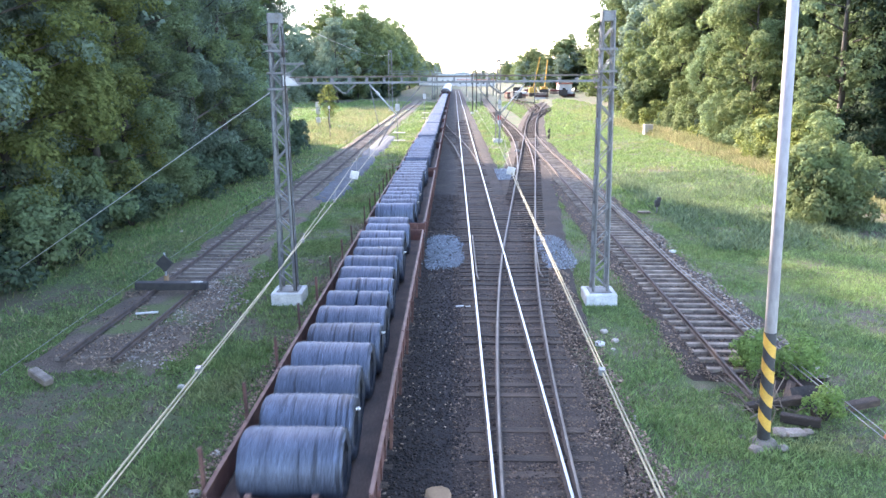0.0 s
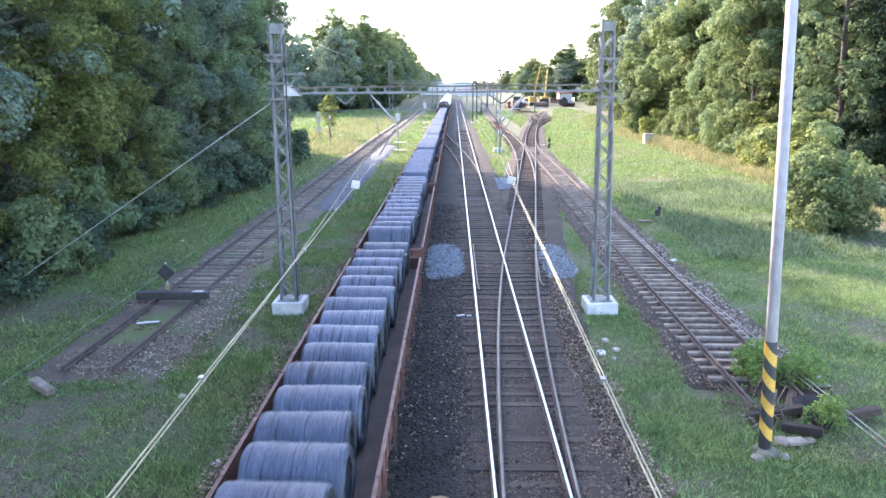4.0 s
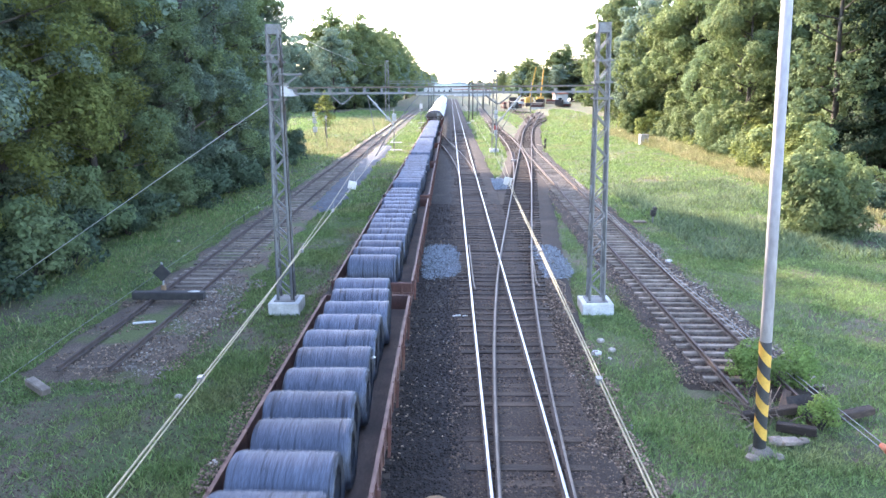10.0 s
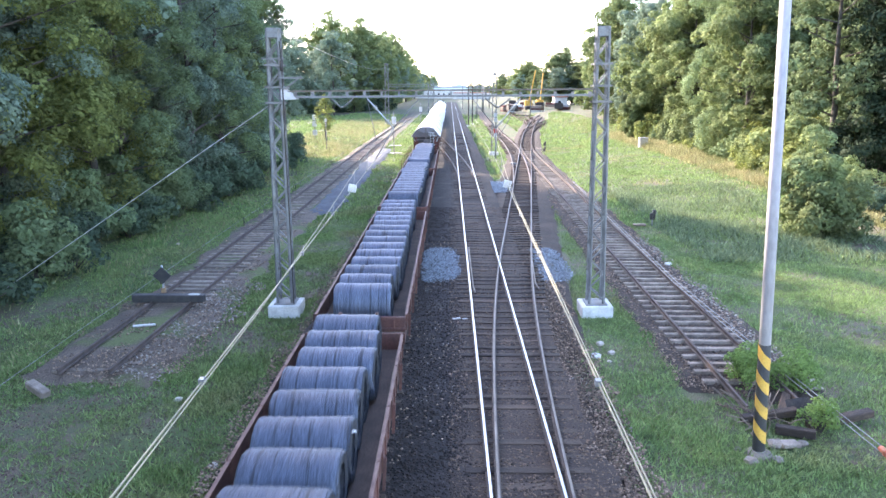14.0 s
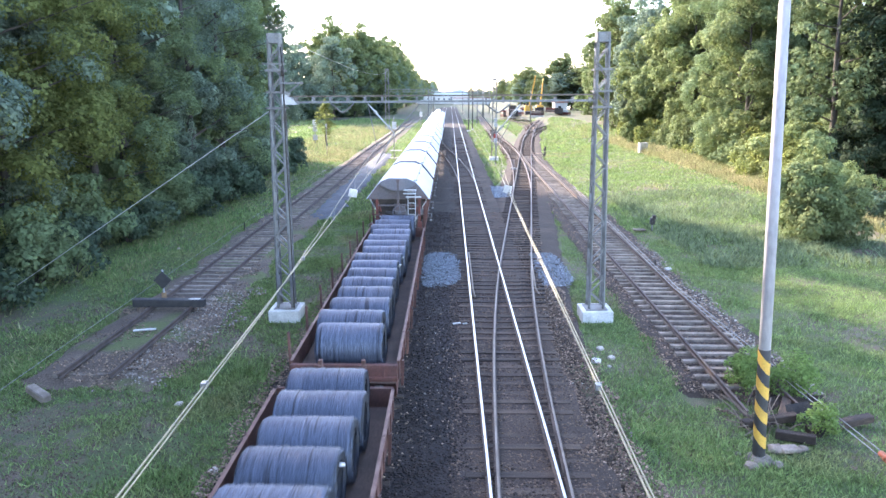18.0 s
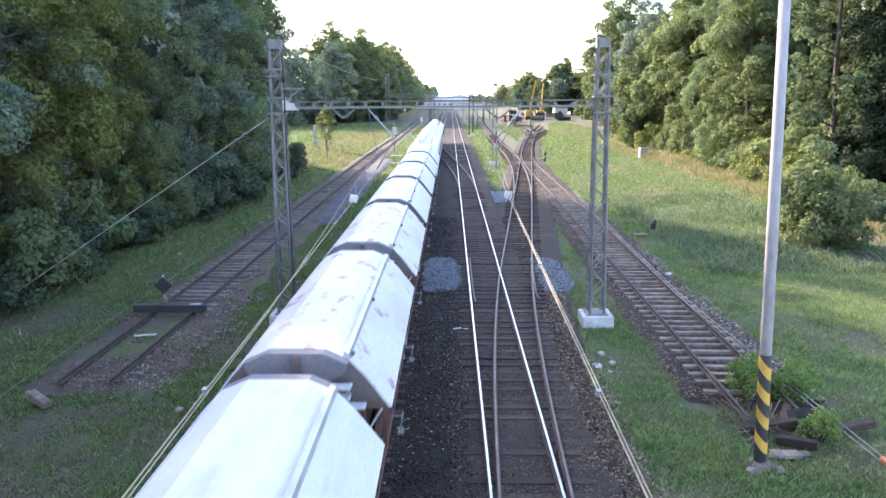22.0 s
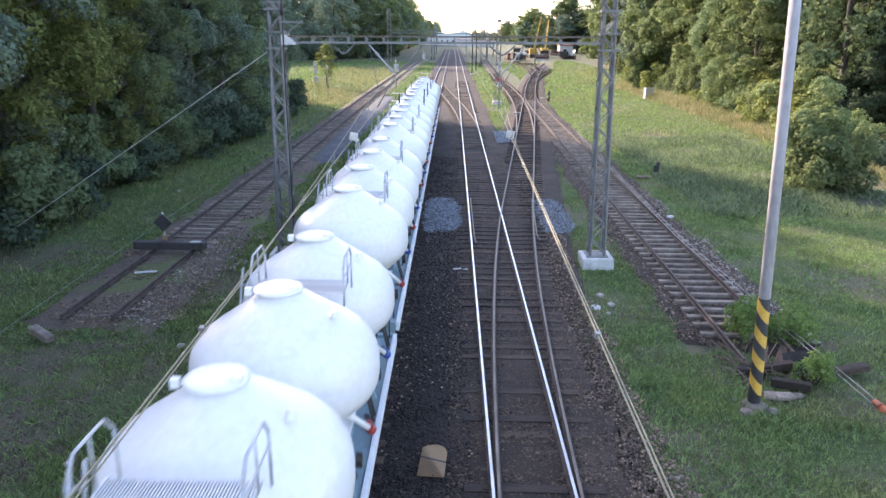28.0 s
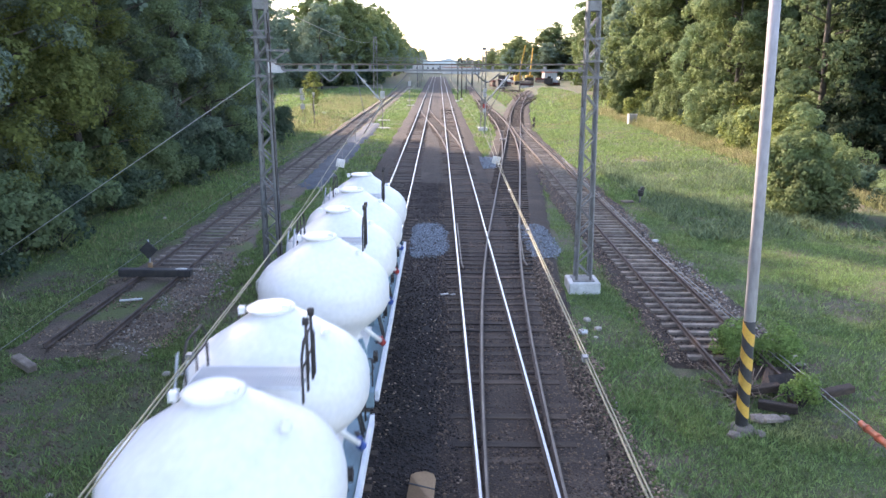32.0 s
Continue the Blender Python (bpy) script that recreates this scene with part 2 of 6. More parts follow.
M = {
    "ground": material("ground_grass", (0.076, 0.092, 0.040), 0.95, second=(0.125, 0.088, 0.062), scale=2.4, fine=30, amount=1.2, bump=0.6, bump_size=40, coords="World", third=(0.066, 0.092, 0.028), third_scale=0.22, third_cut=(0.47, 0.56)),
    "grass": material("grass_blades", (0.178, 0.268, 0.095), 0.8, second=(0.224, 0.30, 0.112), scale=0.4, fine=3, amount=0.5, bump=0, island=True, per_object=0.4, coords="World", third=(0.27, 0.27, 0.13), third_scale=0.2, third_cut=(0.56, 0.7), translucent=0.4),
    "sage": material("sage_green_herbs", (0.15, 0.2, 0.11), 0.85, second=(0.19, 0.235, 0.125), scale=0.4, fine=3, amount=0.4, bump=0, island=True, coords="World", translucent=0.35),
    "weed": material("weed_leaves", (0.165, 0.21, 0.085), 0.8, second=(0.22, 0.255, 0.10), scale=0.7, fine=3, amount=0.4, bump=0, island=True, per_object=0.4, coords="World", third=(0.12, 0.17, 0.085), third_scale=0.35, third_cut=(0.52, 0.62), translucent=0.35),
    "dry": material("dry_grass", (0.36, 0.325, 0.175), 0.85, second=(0.24, 0.26, 0.12), scale=0.4, fine=3, amount=0.4, bump=0, island=True, coords="World", translucent=0.35),
    "cinder": material("dark_ballast", (0.046, 0.029, 0.019), 0.95, second=(0.028, 0.018, 0.012), scale=0.8, fine=22, amount=1.2, bump=1.0, bump_size=18, coords="World", third=(0.066, 0.045, 0.031), third_scale=0.45),
    # oily dirt, darkened further for the shade beside the train
    "cinder_oily": material("oily_train_shaded_ballast", (0.029, 0.019, 0.014), 0.95, second=(0.018, 0.012, 0.010), scale=0.8, fine=22, amount=1.2, bump=1.0, bump_size=18, coords="World", third=(0.05, 0.038, 0.031), third_scale=0.5),
    "stone_oily_shaded": material("oily_train_shaded_stone", (0.036, 0.024, 0.018), 0.9, second=(0.02, 0.014, 0.011), scale=6, fine=30, amount=0.5, bump=0.2, island=True, per_object=0.75),
    "gravel": material("pale_gravel", (0.15, 0.112, 0.082), 0.95, second=(0.088, 0.066, 0.049), scale=0.7, fine=25, amount=1.2, bump=1.0, bump_size=20, coords="World", third=(0.10, 0.12, 0.04), third_scale=0.35, third_cut=(0.5, 0.6)),
    "stone": material("ballast_stone", (0.128, 0.083, 0.054), 0.9, second=(0.055, 0.037, 0.025), scale=6, fine=30, amount=0.5, bump=0.2, island=True, per_object=0.7),
    "stone_brown": material("brown_stone", (0.29, 0.205, 0.142), 0.9, second=(0.15, 0.107, 0.076), scale=6, fine=30, amount=0.5, bump=0.2, island=True, per_object=0.6),
    "stone_pale": material("pale_stone", (0.34, 0.305, 0.26), 0.9, second=(0.19, 0.165, 0.138), scale=6, fine=30, amount=0.4, bump=0.2, island=True),
    "stone_blue": material("fresh_blue_grey_stone", (0.27, 0.30, 0.33), 0.9, second=(0.16, 0.18, 0.2), scale=6, fine=30, amount=0.4, bump=0.2, island=True),
    "timber": material("old_sleeper_timber", (0.07, 0.046, 0.031), 0.9, second=(0.036, 0.025, 0.018), scale=2, fine=25, amount=0.8, bump=0.6, bump_size=18, per_object=0.5, stretch=(0.25, 2.0, 1.0)),
    "worn_sleeper": material("soiled_sleeper", (0.25, 0.205, 0.165), 0.95, second=(0.14, 0.112, 0.09), scale=2.5, fine=30, amount=0.6, bump=0.5, per_object=0.3),
    "concrete_sleeper": material("weathered_concrete", (0.265, 0.215, 0.165), 0.9, second=(0.13, 0.10, 0.075), scale=2.5, fine=30, amount=0.5, bump=0.4, per_object=0.25),
    "rust_rail": material("rusty_rail_side", (0.105, 0.074, 0.058), 0.85, second=(0.062, 0.046, 0.038), scale=3, fine=30, amount=0.6, bump=0.3),
    "rail_top": material("polished_rail_head", (0.52, 0.51, 0.5), 0.3, 1.0, second=(0.4, 0.39, 0.385), scale=1.5, fine=15, amount=0.2, bump=0.05),
    "rail_dull": material("dull_rail_head", (0.17, 0.14, 0.115), 0.55, 0.5, second=(0.11, 0.085, 0.066), scale=1.5, fine=15, amount=0.3, bump=0.1),
    "galv": material("grey_mast_paint", (0.235, 0.235, 0.225), 0.65, 0.2, second=(0.165, 0.16, 0.15), scale=2, fine=20, amount=0.35, bump=0.1, third=(0.16, 0.12, 0.09), third_scale=1.2, third_cut=(0.6, 0.75)),
    "concrete": material("white_concrete", (0.58, 0.57, 0.54), 0.85, second=(0.42, 0.41, 0.38), scale=2, fine=20, amount=0.35, bump=0.3),
    "pole": material("pale_concrete_pole", (0.41, 0.385, 0.395), 0.85, second=(0.32, 0.30, 0.305), scale=1.5, fine=14, amount=0.3, bump=0.15, stretch=(1, 1, 0.3)),
    "yellow": material("yellow_paint", (0.68, 0.39, 0.06), 0.6, second=(0.55, 0.31, 0.06), scale=4, fine=30, amount=0.3, bump=0.1),
    "black": material("black_paint", (0.025, 0.025, 0.027), 0.6, second=(0.045, 0.042, 0.04), scale=4, fine=30, amount=0.4, bump=0.1),
    "dark": material("dark_oily_steel", (0.04, 0.036, 0.034), 0.7, 0.3, second=(0.07, 0.055, 0.045), scale=3, fine=25, amount=0.5, bump=0.2),
    "wire": material("copper_wire", (0.30, 0.265, 0.17), 0.6, 0.3, second=(0.22, 0.2, 0.13), scale=2, fine=10, amount=0.2, bump=0),
    "wire_grey": material("steel_wire", (0.28, 0.28, 0.27), 0.5, 0.5, second=(0.2, 0.2, 0.2), scale=2, fine=10, amount=0.2, bump=0),
    "insulator": material("orange_brown_insulator", (0.58, 0.15, 0.07), 0.3, second=(0.3, 0.09, 0.05), scale=3, fine=10, amount=0.2, bump=0),
    "wagon_rust": material("wagon_brown_paint", (0.125, 0.05, 0.038), 0.75, second=(0.075, 0.036, 0.03), scale=1.6, fine=20, amount=0.6, bump=0.25, third=(0.165, 0.085, 0.06), third_scale=2.2, third_cut=(0.55, 0.7), per_object=0.2),
    "wagon_worn": material("worn_top_edge", (0.19, 0.11, 0.085), 0.7, 0.2, second=(0.11, 0.055, 0.042), scale=3, fine=25, amount=0.5, bump=0.2),
    "wagon_floor": material("wagon_floor_planks", (0.125, 0.082, 0.062), 0.9, second=(0.07, 0.05, 0.042), scale=1.5, fine=20, amount=0.6, bump=0.3),
    "rod": material("steel_wire_rod", (0.102, 0.122, 0.166), 0.5, 0.45, second=(0.075, 0.09, 0.125), scale=1.2, fine=40, amount=1.2, bump=0.8, bump_size=18, stretch=(4, 0.15, 0.15), per_object=0.16, third=(0.03, 0.035, 0.048), third_scale=3.4, third_cut=(0.56, 0.66)),
    # darker tone of the rod's steel, for bore and end faces
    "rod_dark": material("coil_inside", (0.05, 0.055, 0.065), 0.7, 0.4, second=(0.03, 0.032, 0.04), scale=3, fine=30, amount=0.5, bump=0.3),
    "strap": material("white_tag", (0.75, 0.75, 0.73), 0.6, second=(0.6, 0.6, 0.58), scale=4, fine=20, amount=0.2, bump=0),
    "hopper_white": material("white_wagon_roof", (0.60, 0.60, 0.615), 0.55, second=(0.53, 0.54, 0.56), scale=0.8, fine=12, amount=0.15, bump=0.08, third=(0.42, 0.42, 0.43), third_scale=1.3, third_cut=(0.62, 0.78), stretch=(1.6, 0.6, 1.6)),
    "hopper_worn": material("flaking_white_roof", (0.60, 0.59, 0.60), 0.55, second=(0.52, 0.51, 0.53), scale=0.8, fine=12, amount=0.2, bump=0.1, third=(0.36, 0.24, 0.235), third_scale=1.7, third_cut=(0.58, 0.66), stretch=(1.3, 0.7, 1.3)),
    # the grey holds both dust and the shade on the end faces
    "hopper_end": material("dusty_shaded_end_wall", (0.115, 0.105, 0.11), 0.75, second=(0.15, 0.12, 0.115), scale=1.2, fine=14, amount=0.4, bump=0.15, third=(0.13, 0.075, 0.06), third_scale=0.9),
    "hood_grey": material("pale_grey_hood", (0.15, 0.147, 0.16), 0.7, second=(0.2, 0.18, 0.185), scale=1.2, fine=14, amount=0.35, bump=0.15),
    "hopper_red": material("red_oxide_frame", (0.16, 0.04, 0.028), 0.65, second=(0.10, 0.036, 0.028), scale=2, fine=20, amount=0.4, bump=0.15),
    "steel_light": material("light_galvanised_steel", (0.55, 0.55, 0.55), 0.5, 0.5, second=(0.42, 0.42, 0.42), scale=3, fine=25, amount=0.3, bump=0.1),
    "silo": material("cream_white_silo_paint", (0.79, 0.765, 0.73), 0.38, second=(0.74, 0.72, 0.69), scale=0.7, fine=9, amount=0.12, bump=0.04, third=(0.62, 0.61, 0.58), third_scale=0.9, third_cut=(0.62, 0.8)),
    "silo_frame": material("pale_blue_grey_frame", (0.23, 0.34, 0.38), 0.55, second=(0.18, 0.27, 0.31), scale=1.5, fine=16, amount=0.3, bump=0.1),
    "sill_white": material("white_sill_paint", (0.72, 0.73, 0.74), 0.5, second=(0.6, 0.61, 0.62), scale=1.5, fine=16, amount=0.25, bump=0.1),
    "red": material("red_valve_paint", (0.5, 0.04, 0.03), 0.5, second=(0.35, 0.04, 0.03), scale=3, fine=10, amount=0.2, bump=0),
    "blue": material("blue_valve_paint", (0.03, 0.09, 0.35), 0.5, second=(0.03, 0.07, 0.25), scale=3, fine=10, amount=0.2, bump=0),
    "grating": material("walkway_grating", (0.6, 0.6, 0.58), 0.6, 0.1, second=(0.5, 0.5, 0.5), scale=3, fine=20, amount=0.3, bump=0.2),
    "bark": material("tree_bark", (0.095, 0.083, 0.07), 0.95, second=(0.055, 0.048, 0.041), scale=1.5, fine=12, amount=0.7, bump=0.8, bump_size=8, stretch=(2, 2, 0.4)),
    "leaf": material("leaves", (0.155, 0.215, 0.105), 0.75, second=(0.195, 0.25, 0.12), scale=0.45, fine=3, amount=0.3, bump=0, island=True, per_object=0.2, translucent=0.38, tree_tint=0.3),
    # pale bluish tone takes in part of the haze over these trees
    "leaf_blue": material("bluish_leaves", (0.165, 0.232, 0.175), 0.75, second=(0.215, 0.275, 0.18), scale=0.45, fine=3, amount=0.3, bump=0, island=True, per_object=0.2, translucent=0.38, tree_tint=0.35),
    # darker green carries the shade at the forest's foot
    "leaf_foot_shade": material("foot_shade_leaves", (0.07, 0.108, 0.07), 0.7, second=(0.09, 0.13, 0.075), scale=0.45, fine=3, amount=0.3, bump=0, island=True, per_object=0.25, translucent=0.25, tree_tint=0.3),
    # lightened leaf colour stands in for sun near by and haze far off
    "leaf_sun_haze": material("light_green_sun_haze_leaves", (0.165, 0.215, 0.088), 0.75, second=(0.2, 0.24, 0.105), scale=0.45, fine=3, amount=0.3, bump=0, island=True, per_object=0.22, translucent=0.38, tree_tint=0.25),
    "sapling": material("bright_sapling_leaves", (0.165, 0.255, 0.075), 0.75, second=(0.2, 0.28, 0.085), scale=0.6, fine=3, amount=0.3, bump=0, island=True, per_object=0.25, translucent=0.4),
    # leaf colour darkened to stand in for shade inside the forest
    "leaf_recess_shade": material("shade_darkened_leaves", (0.023, 0.038, 0.021), 0.75, second=(0.032, 0.05, 0.025), scale=0.45, fine=3, amount=0.3, bump=0, island=True, per_object=0.3, translucent=0.25, tree_tint=0.3),
    # own yellow-green of the young tree; elsewhere it stands in for sunlight
    "leaf_sun_yellow": material("yellow_green_sun_leaves", (0.225, 0.255, 0.085), 0.75, second=(0.2, 0.235, 0.072), scale=0.5, fine=3, amount=0.3, bump=0, island=True, per_object=0.28, translucent=0.45, tree_tint=0.25),
    "twig": material("dry_twigs", (0.2, 0.15, 0.11), 0.9, second=(0.12, 0.09, 0.07), scale=3, fine=20, amount=0.4, bump=0),
    "cardboard": material("cardboard", (0.30, 0.19, 0.10), 0.85, second=(0.25, 0.155, 0.085), scale=3, fine=20, amount=0.2, bump=0.1),
    "platform": material("blue_grey_chippings", (0.09, 0.102, 0.122), 0.95, second=(0.062, 0.07, 0.082), scale=0.9, fine=12, amount=0.9, bump=0.3, coords="World"),
    "wall_pale": material("pale_render", (0.62, 0.60, 0.56), 0.9, second=(0.5, 0.49, 0.46), scale=0.4, fine=4, amount=0.2, bump=0.1),
    "roof_red": material("red_roof", (0.35, 0.12, 0.08), 0.85, second=(0.26, 0.1, 0.07), scale=0.6, fine=5, amount=0.3, bump=0.2),
    "crane": material("yellow_crane_paint", (0.62, 0.36, 0.05), 0.5, second=(0.5, 0.28, 0.05), scale=1, fine=8, amount=0.2, bump=0),
    "glass": material("dark_window_glass", (0.03, 0.035, 0.04), 0.08, second=(0.04, 0.045, 0.05), scale=1, fine=4, amount=0.1, bump=0),
}


# ---- mesh helpers ----
def box(bm, cx, cy, cz, sx, sy, sz, rot=None, mat=0):
    r = bmesh.ops.create_cube(bm, size=1.0)
    m = Matrix.Translation((cx, cy, cz)) @ (rot.to_4x4() if rot else Matrix.Identity(4)) @ Matrix.Diagonal((sx, sy, sz, 1))
    bmesh.ops.transform(bm, matrix=m, verts=r["verts"])
    if mat:
        for f in {f for v in r["verts"] for f in v.link_faces}:
            f.material_index = mat
    return r["verts"]


def bar(bm, p0, p1, r0, r1=None, seg=8, caps=True, mat=0):
    """A round bar from p0 to p1."""
    p0, p1 = Vector(p0), Vector(p1)
    r1 = r0 if r1 is None else r1
    d = (p1 - p0)
    q = d.to_track_quat("Z", "Y")
    rings = []
    for p, r in ((p0, r0), (p1, r1)):
        rings.append([bm.verts.new(p + q @ Vector((math.cos(2 * math.pi * k / seg) * r, math.sin(2 * math.pi * k / seg) * r, 0))) for k in range(seg)])
    for k in range(seg):
        f = bm.faces.new((rings[0][k], rings[0][(k + 1) % seg], rings[1][(k + 1) % seg], rings[1][k]))
        f.smooth, f.material_index = seg > 5, mat
    if caps:
        bm.faces.new(rings[0][::-1]).material_index = mat
        bm.faces.new(rings[1]).material_index = mat


def beam(bm, p0, p1, w, h, mat=0):
    """A square bar from p0 to p1, w wide and h high."""
    p0, p1 = Vector(p0), Vector(p1)
    d = p1 - p0
    q = d.to_track_quat("Y", "Z")
    box(bm, *((p0 + p1) / 2), w, d.length, h, q.to_matrix(), mat)


def revolve(bm, profile, seg=40, at=(0, 0, 0), smooth=True, mat=0):
    """Turns (r, z) pairs about the vertical through at."""
    rings = []
    for r, z in profile:
        if r < 1e-4:
            rings.append([bm.verts.new((at[0], at[1], at[2] + z))])
        else:
            rings.append([bm.verts.new((at[0] + r * math.cos(2 * math.pi * k / seg), at[1] + r * math.sin(2 * math.pi * k / seg), at[2] + z)) for k in range(seg)])
    for a, b in zip(rings, rings[1:]):
        for k in range(seg):
            if len(a) == 1 and len(b) == 1:
                continue
            if len(a) == 1:
                f = bm.faces.new((a[0], b[(k + 1) % seg], b[k]))
            elif len(b) == 1:
                f = bm.faces.new((a[k], a[(k + 1) % seg], b[0]))
            else:
                f = bm.faces.new((a[k], a[(k + 1) % seg], b[(k + 1) % seg], b[k]))
            f.smooth, f.material_index = smooth, mat


def prism(bm, section, y0, y1, mat=0, caps=True, closed=True):
    """A section of (x, z) pairs drawn out from y0 to y1."""
    a = [bm.verts.new((x, y0, z)) for x, z in section]
    b = [bm.verts.new((x, y1, z)) for x, z in section]
    n = len(section)
    for k in range(n if closed else n - 1):
        bm.faces.new((a[k], a[(k + 1) % n], b[(k + 1) % n], b[k])).material_index = mat
    if caps and closed:
        bm.faces.new(a[::-1]).material_index = mat
        bm.faces.new(b).material_index = mat


def polyline(bm, pts, r, seg=5):
    """One bent round wire through the points."""
    pts = [Vector(p) for p in pts]
    rings = []
    for k, p in enumerate(pts):
        d = (pts[min(k + 1, len(pts) - 1)] - pts[max(k - 1, 0)]).normalized()
        q = d.to_track_quat("Z", "Y")
        rings.append([bm.verts.new(p + q @ Vector((math.cos(2 * math.pi * j / seg) * r, math.sin(2 * math.pi * j / seg) * r, 0))) for j in range(seg)])
    for a, b2 in zip(rings, rings[1:]):
        for j in range(seg):
            bm.faces.new((a[j], a[(j + 1) % seg], b2[(j + 1) % seg], b2[j])).smooth = True


def mesh_of(name, bm, mats, bevel=0.0):
    if bevel:
        bmesh.ops.bevel(bm, geom=[e for e in bm.edges if len(e.link_faces) == 2 and e.calc_face_angle(0) > 0.6], offset=bevel, segments=1, affect="EDGES", clamp_overlap=True)
    bmesh.ops.recalc_face_normals(bm, faces=bm.faces)
    me = bpy.data.meshes.new(name)
    bm.to_mesh(me)
    bm.free()
    for m in (mats if isinstance(mats, (list, tuple)) else [mats]):
        me.materials.append(M[m])
    return me


def part(name, bm, mats, parent=None, label="", bevel=0.0, at=None):
    """Links a bmesh as one mesh object, under a thing or a part."""
    ob = new(name, bm if isinstance(bm, bpy.types.Mesh) else mesh_of(name, bm, mats, bevel))
    ob.parent = parent
    if at is not None:
        ob.matrix_basis = at
    return tagged(ob, label)


def thing(name, label, category, group="", kind="", at=None):
    ob = new(name)
    ob.empty_display_size = 0.3
    if at is not None:
        ob.matrix_basis = at
    return tagged(ob, label, category, group, kind)


def mesh_from(name, verts, faces, mats):
    me = bpy.data.meshes.new(name)
    me.from_pydata([tuple(v) for v in verts], [], faces)
    for m in (mats if isinstance(mats, (list, tuple)) else [mats]):
        me.materials.append(M[m])
    return me


# ---- the tracks' lines in plan ----
TRAIN_X = -4.15


def x_main(y):
    return 0.0


def x_train(y):
    return TRAIN_X


def x_branch(y):
    """The branch that leaves the main track to the right."""
    if y < 3.5:
        return 0.0
    if y < 35.3:
        return (y - 3.5) ** 2 / 578
    x = 1.75 + 0.11 * (y - 35.3)
    return x + (0.5 * 0.00063 * (y - 110) ** 2 if y > 110 else 0)


def hermite(y, y0, x0, s0, y1, x1, s1):
    u, d = (y - y0) / (y1 - y0), y1 - y0
    return (2 * u ** 3 - 3 * u * u + 1) * x0 + (u ** 3 - 2 * u * u + u) * s0 * d + (3 * u * u - 2 * u ** 3) * x1 + (u ** 3 - u * u) * s1 * d


def x_siding_right(y):
    if y < 65:
        return 6.93 + 0.0225 * (y - 20)
    return hermite(min(y, 108), 65, 7.94, 0.0225, 108, x_branch(108), 0.11)


def x_siding_left(y):
    return -12.45 + 0.14 * (1 - min(1, max(0, (y - 24) / 20))) - 0.0065 * max(0, min(y, 110) - 40)


def x_yard(y):
    """The third line, which leaves the branch to the left."""
    d = y - 55
    if d < 0:
        return x_branch(y)
    if d < 75:
        return x_branch(y) - d * d / 1080
    return 7.05 + 0.012 * (d - 75)


def x_crossover(y):
    u = min(1, max(0, (y - 62) / 76))
    return TRAIN_X * (u * u * (3 - 2 * u))


def x_yard_right(y):
    return x_branch(y) + max(0, y - 128) ** 2 / 900


def dx(fn, y):
    return (fn(y + 0.05) - fn(y - 0.05)) / 0.1


# ---- ground ----
def smoothstep(a, b, x):
    u = min(1, max(0, (x - a) / (b - a)))
    return u * u * (3 - 2 * u)


def ground_z(x, y):
    h = -0.36 + 0.05 * noise.noise((x * 0.35, y * 0.35, 0)) + 0.10 * noise.noise((x * 0.07, y * 0.07, 3))
    h += 0.9 * smoothstep(14, 34, x) * smoothstep(20, 70, y) + 0.5 * smoothstep(-17, -30, x)
    if -7.0 < x < 3.2 + max(0, x_branch(min(y, 200))):
        h = min(h, -0.34)
    return h


def graded(lo, hi, near_lo, near_hi, step, grow):
    v = [near_lo]
    while v[-1] < near_hi:
        v.append(v[-1] + step)
    s, a = step, near_lo
    left = []
    while a > lo:
        s *= grow
        a -= s
        left.append(a)
    s, a = step, v[-1]
    while a < hi:
        s *= grow
        a += s
        v.append(a)
    return left[::-1] + v


gx, gy = graded(-2500, 2500, -24, 24, 0.5, 1.3), graded(-300, 4000, 5, 90, 0.6, 1.25)
verts = [(x, y, ground_z(x, y)) for y in gy for x in gx]
nx = len(gx)
faces = [(j * nx + i, j * nx + i + 1, (j + 1) * nx + i + 1, (j + 1) * nx + i) for j in range(len(gy) - 1) for i in range(nx - 1)]
g = new("ground", mesh_from("ground", verts, faces, "ground"))
for p in g.data.polygons:
    p.use_smooth = True
tagged(g, "uneven green grass with bare brown soil patches", "ground", kind="structure")


def bed(name, fn, y0, y1, left, right, z, mat, label, step=0.5, wob=0.25):
    """A strip of ballast along a line, with ragged edges that sink into the ground."""
    cols = [-left - 0.55, -left, -left * 0.5, 0, right * 0.5, right, right + 0.55]
    vs, fs, y, j = [], [], y0, 0
    while y <= y1:
        c = fn(y)
        for k, u in enumerate(cols):
            edge = k in (0, 6)
            w = wob * noise.noise((u * 3.1 + 7, y * 0.6, 5)) if k in (0, 1, 5, 6) else 0
            sink = 0.4 * (1 - smoothstep(y0 + 0.2, y0 + 2.4, y + 2.2 * noise.noise((u * 1.3, y * 0.9, 9)))) if y0 > 5 else 0
            zz = (z - 0.30) if edge else z - sink + 0.025 * noise.noise((u * 2 + c, y * 1.7, 1))
            vs.append((c + u + w, y, zz))
        y += step if y < 90 else step * 4
        j += 1
    n = len(cols)
    for a in range(j - 1):
        for k in range(n - 1):
            fs.append((a * n + k, a * n + k + 1, (a + 1) * n + k + 1, (a + 1) * n + k))
    ob = new(name, mesh_from(name, vs, fs, mat))
    for p in ob.data.polygons:
        p.use_smooth = True
    return tagged(ob, label, "ballast", kind="structure")


bed("ballast_train", lambda y: -3.75, -60, 420, 2.65, 2.75, -0.184, "cinder_oily", "dark oily ballast under the train's track, with its shade painted in", wob=0.5)
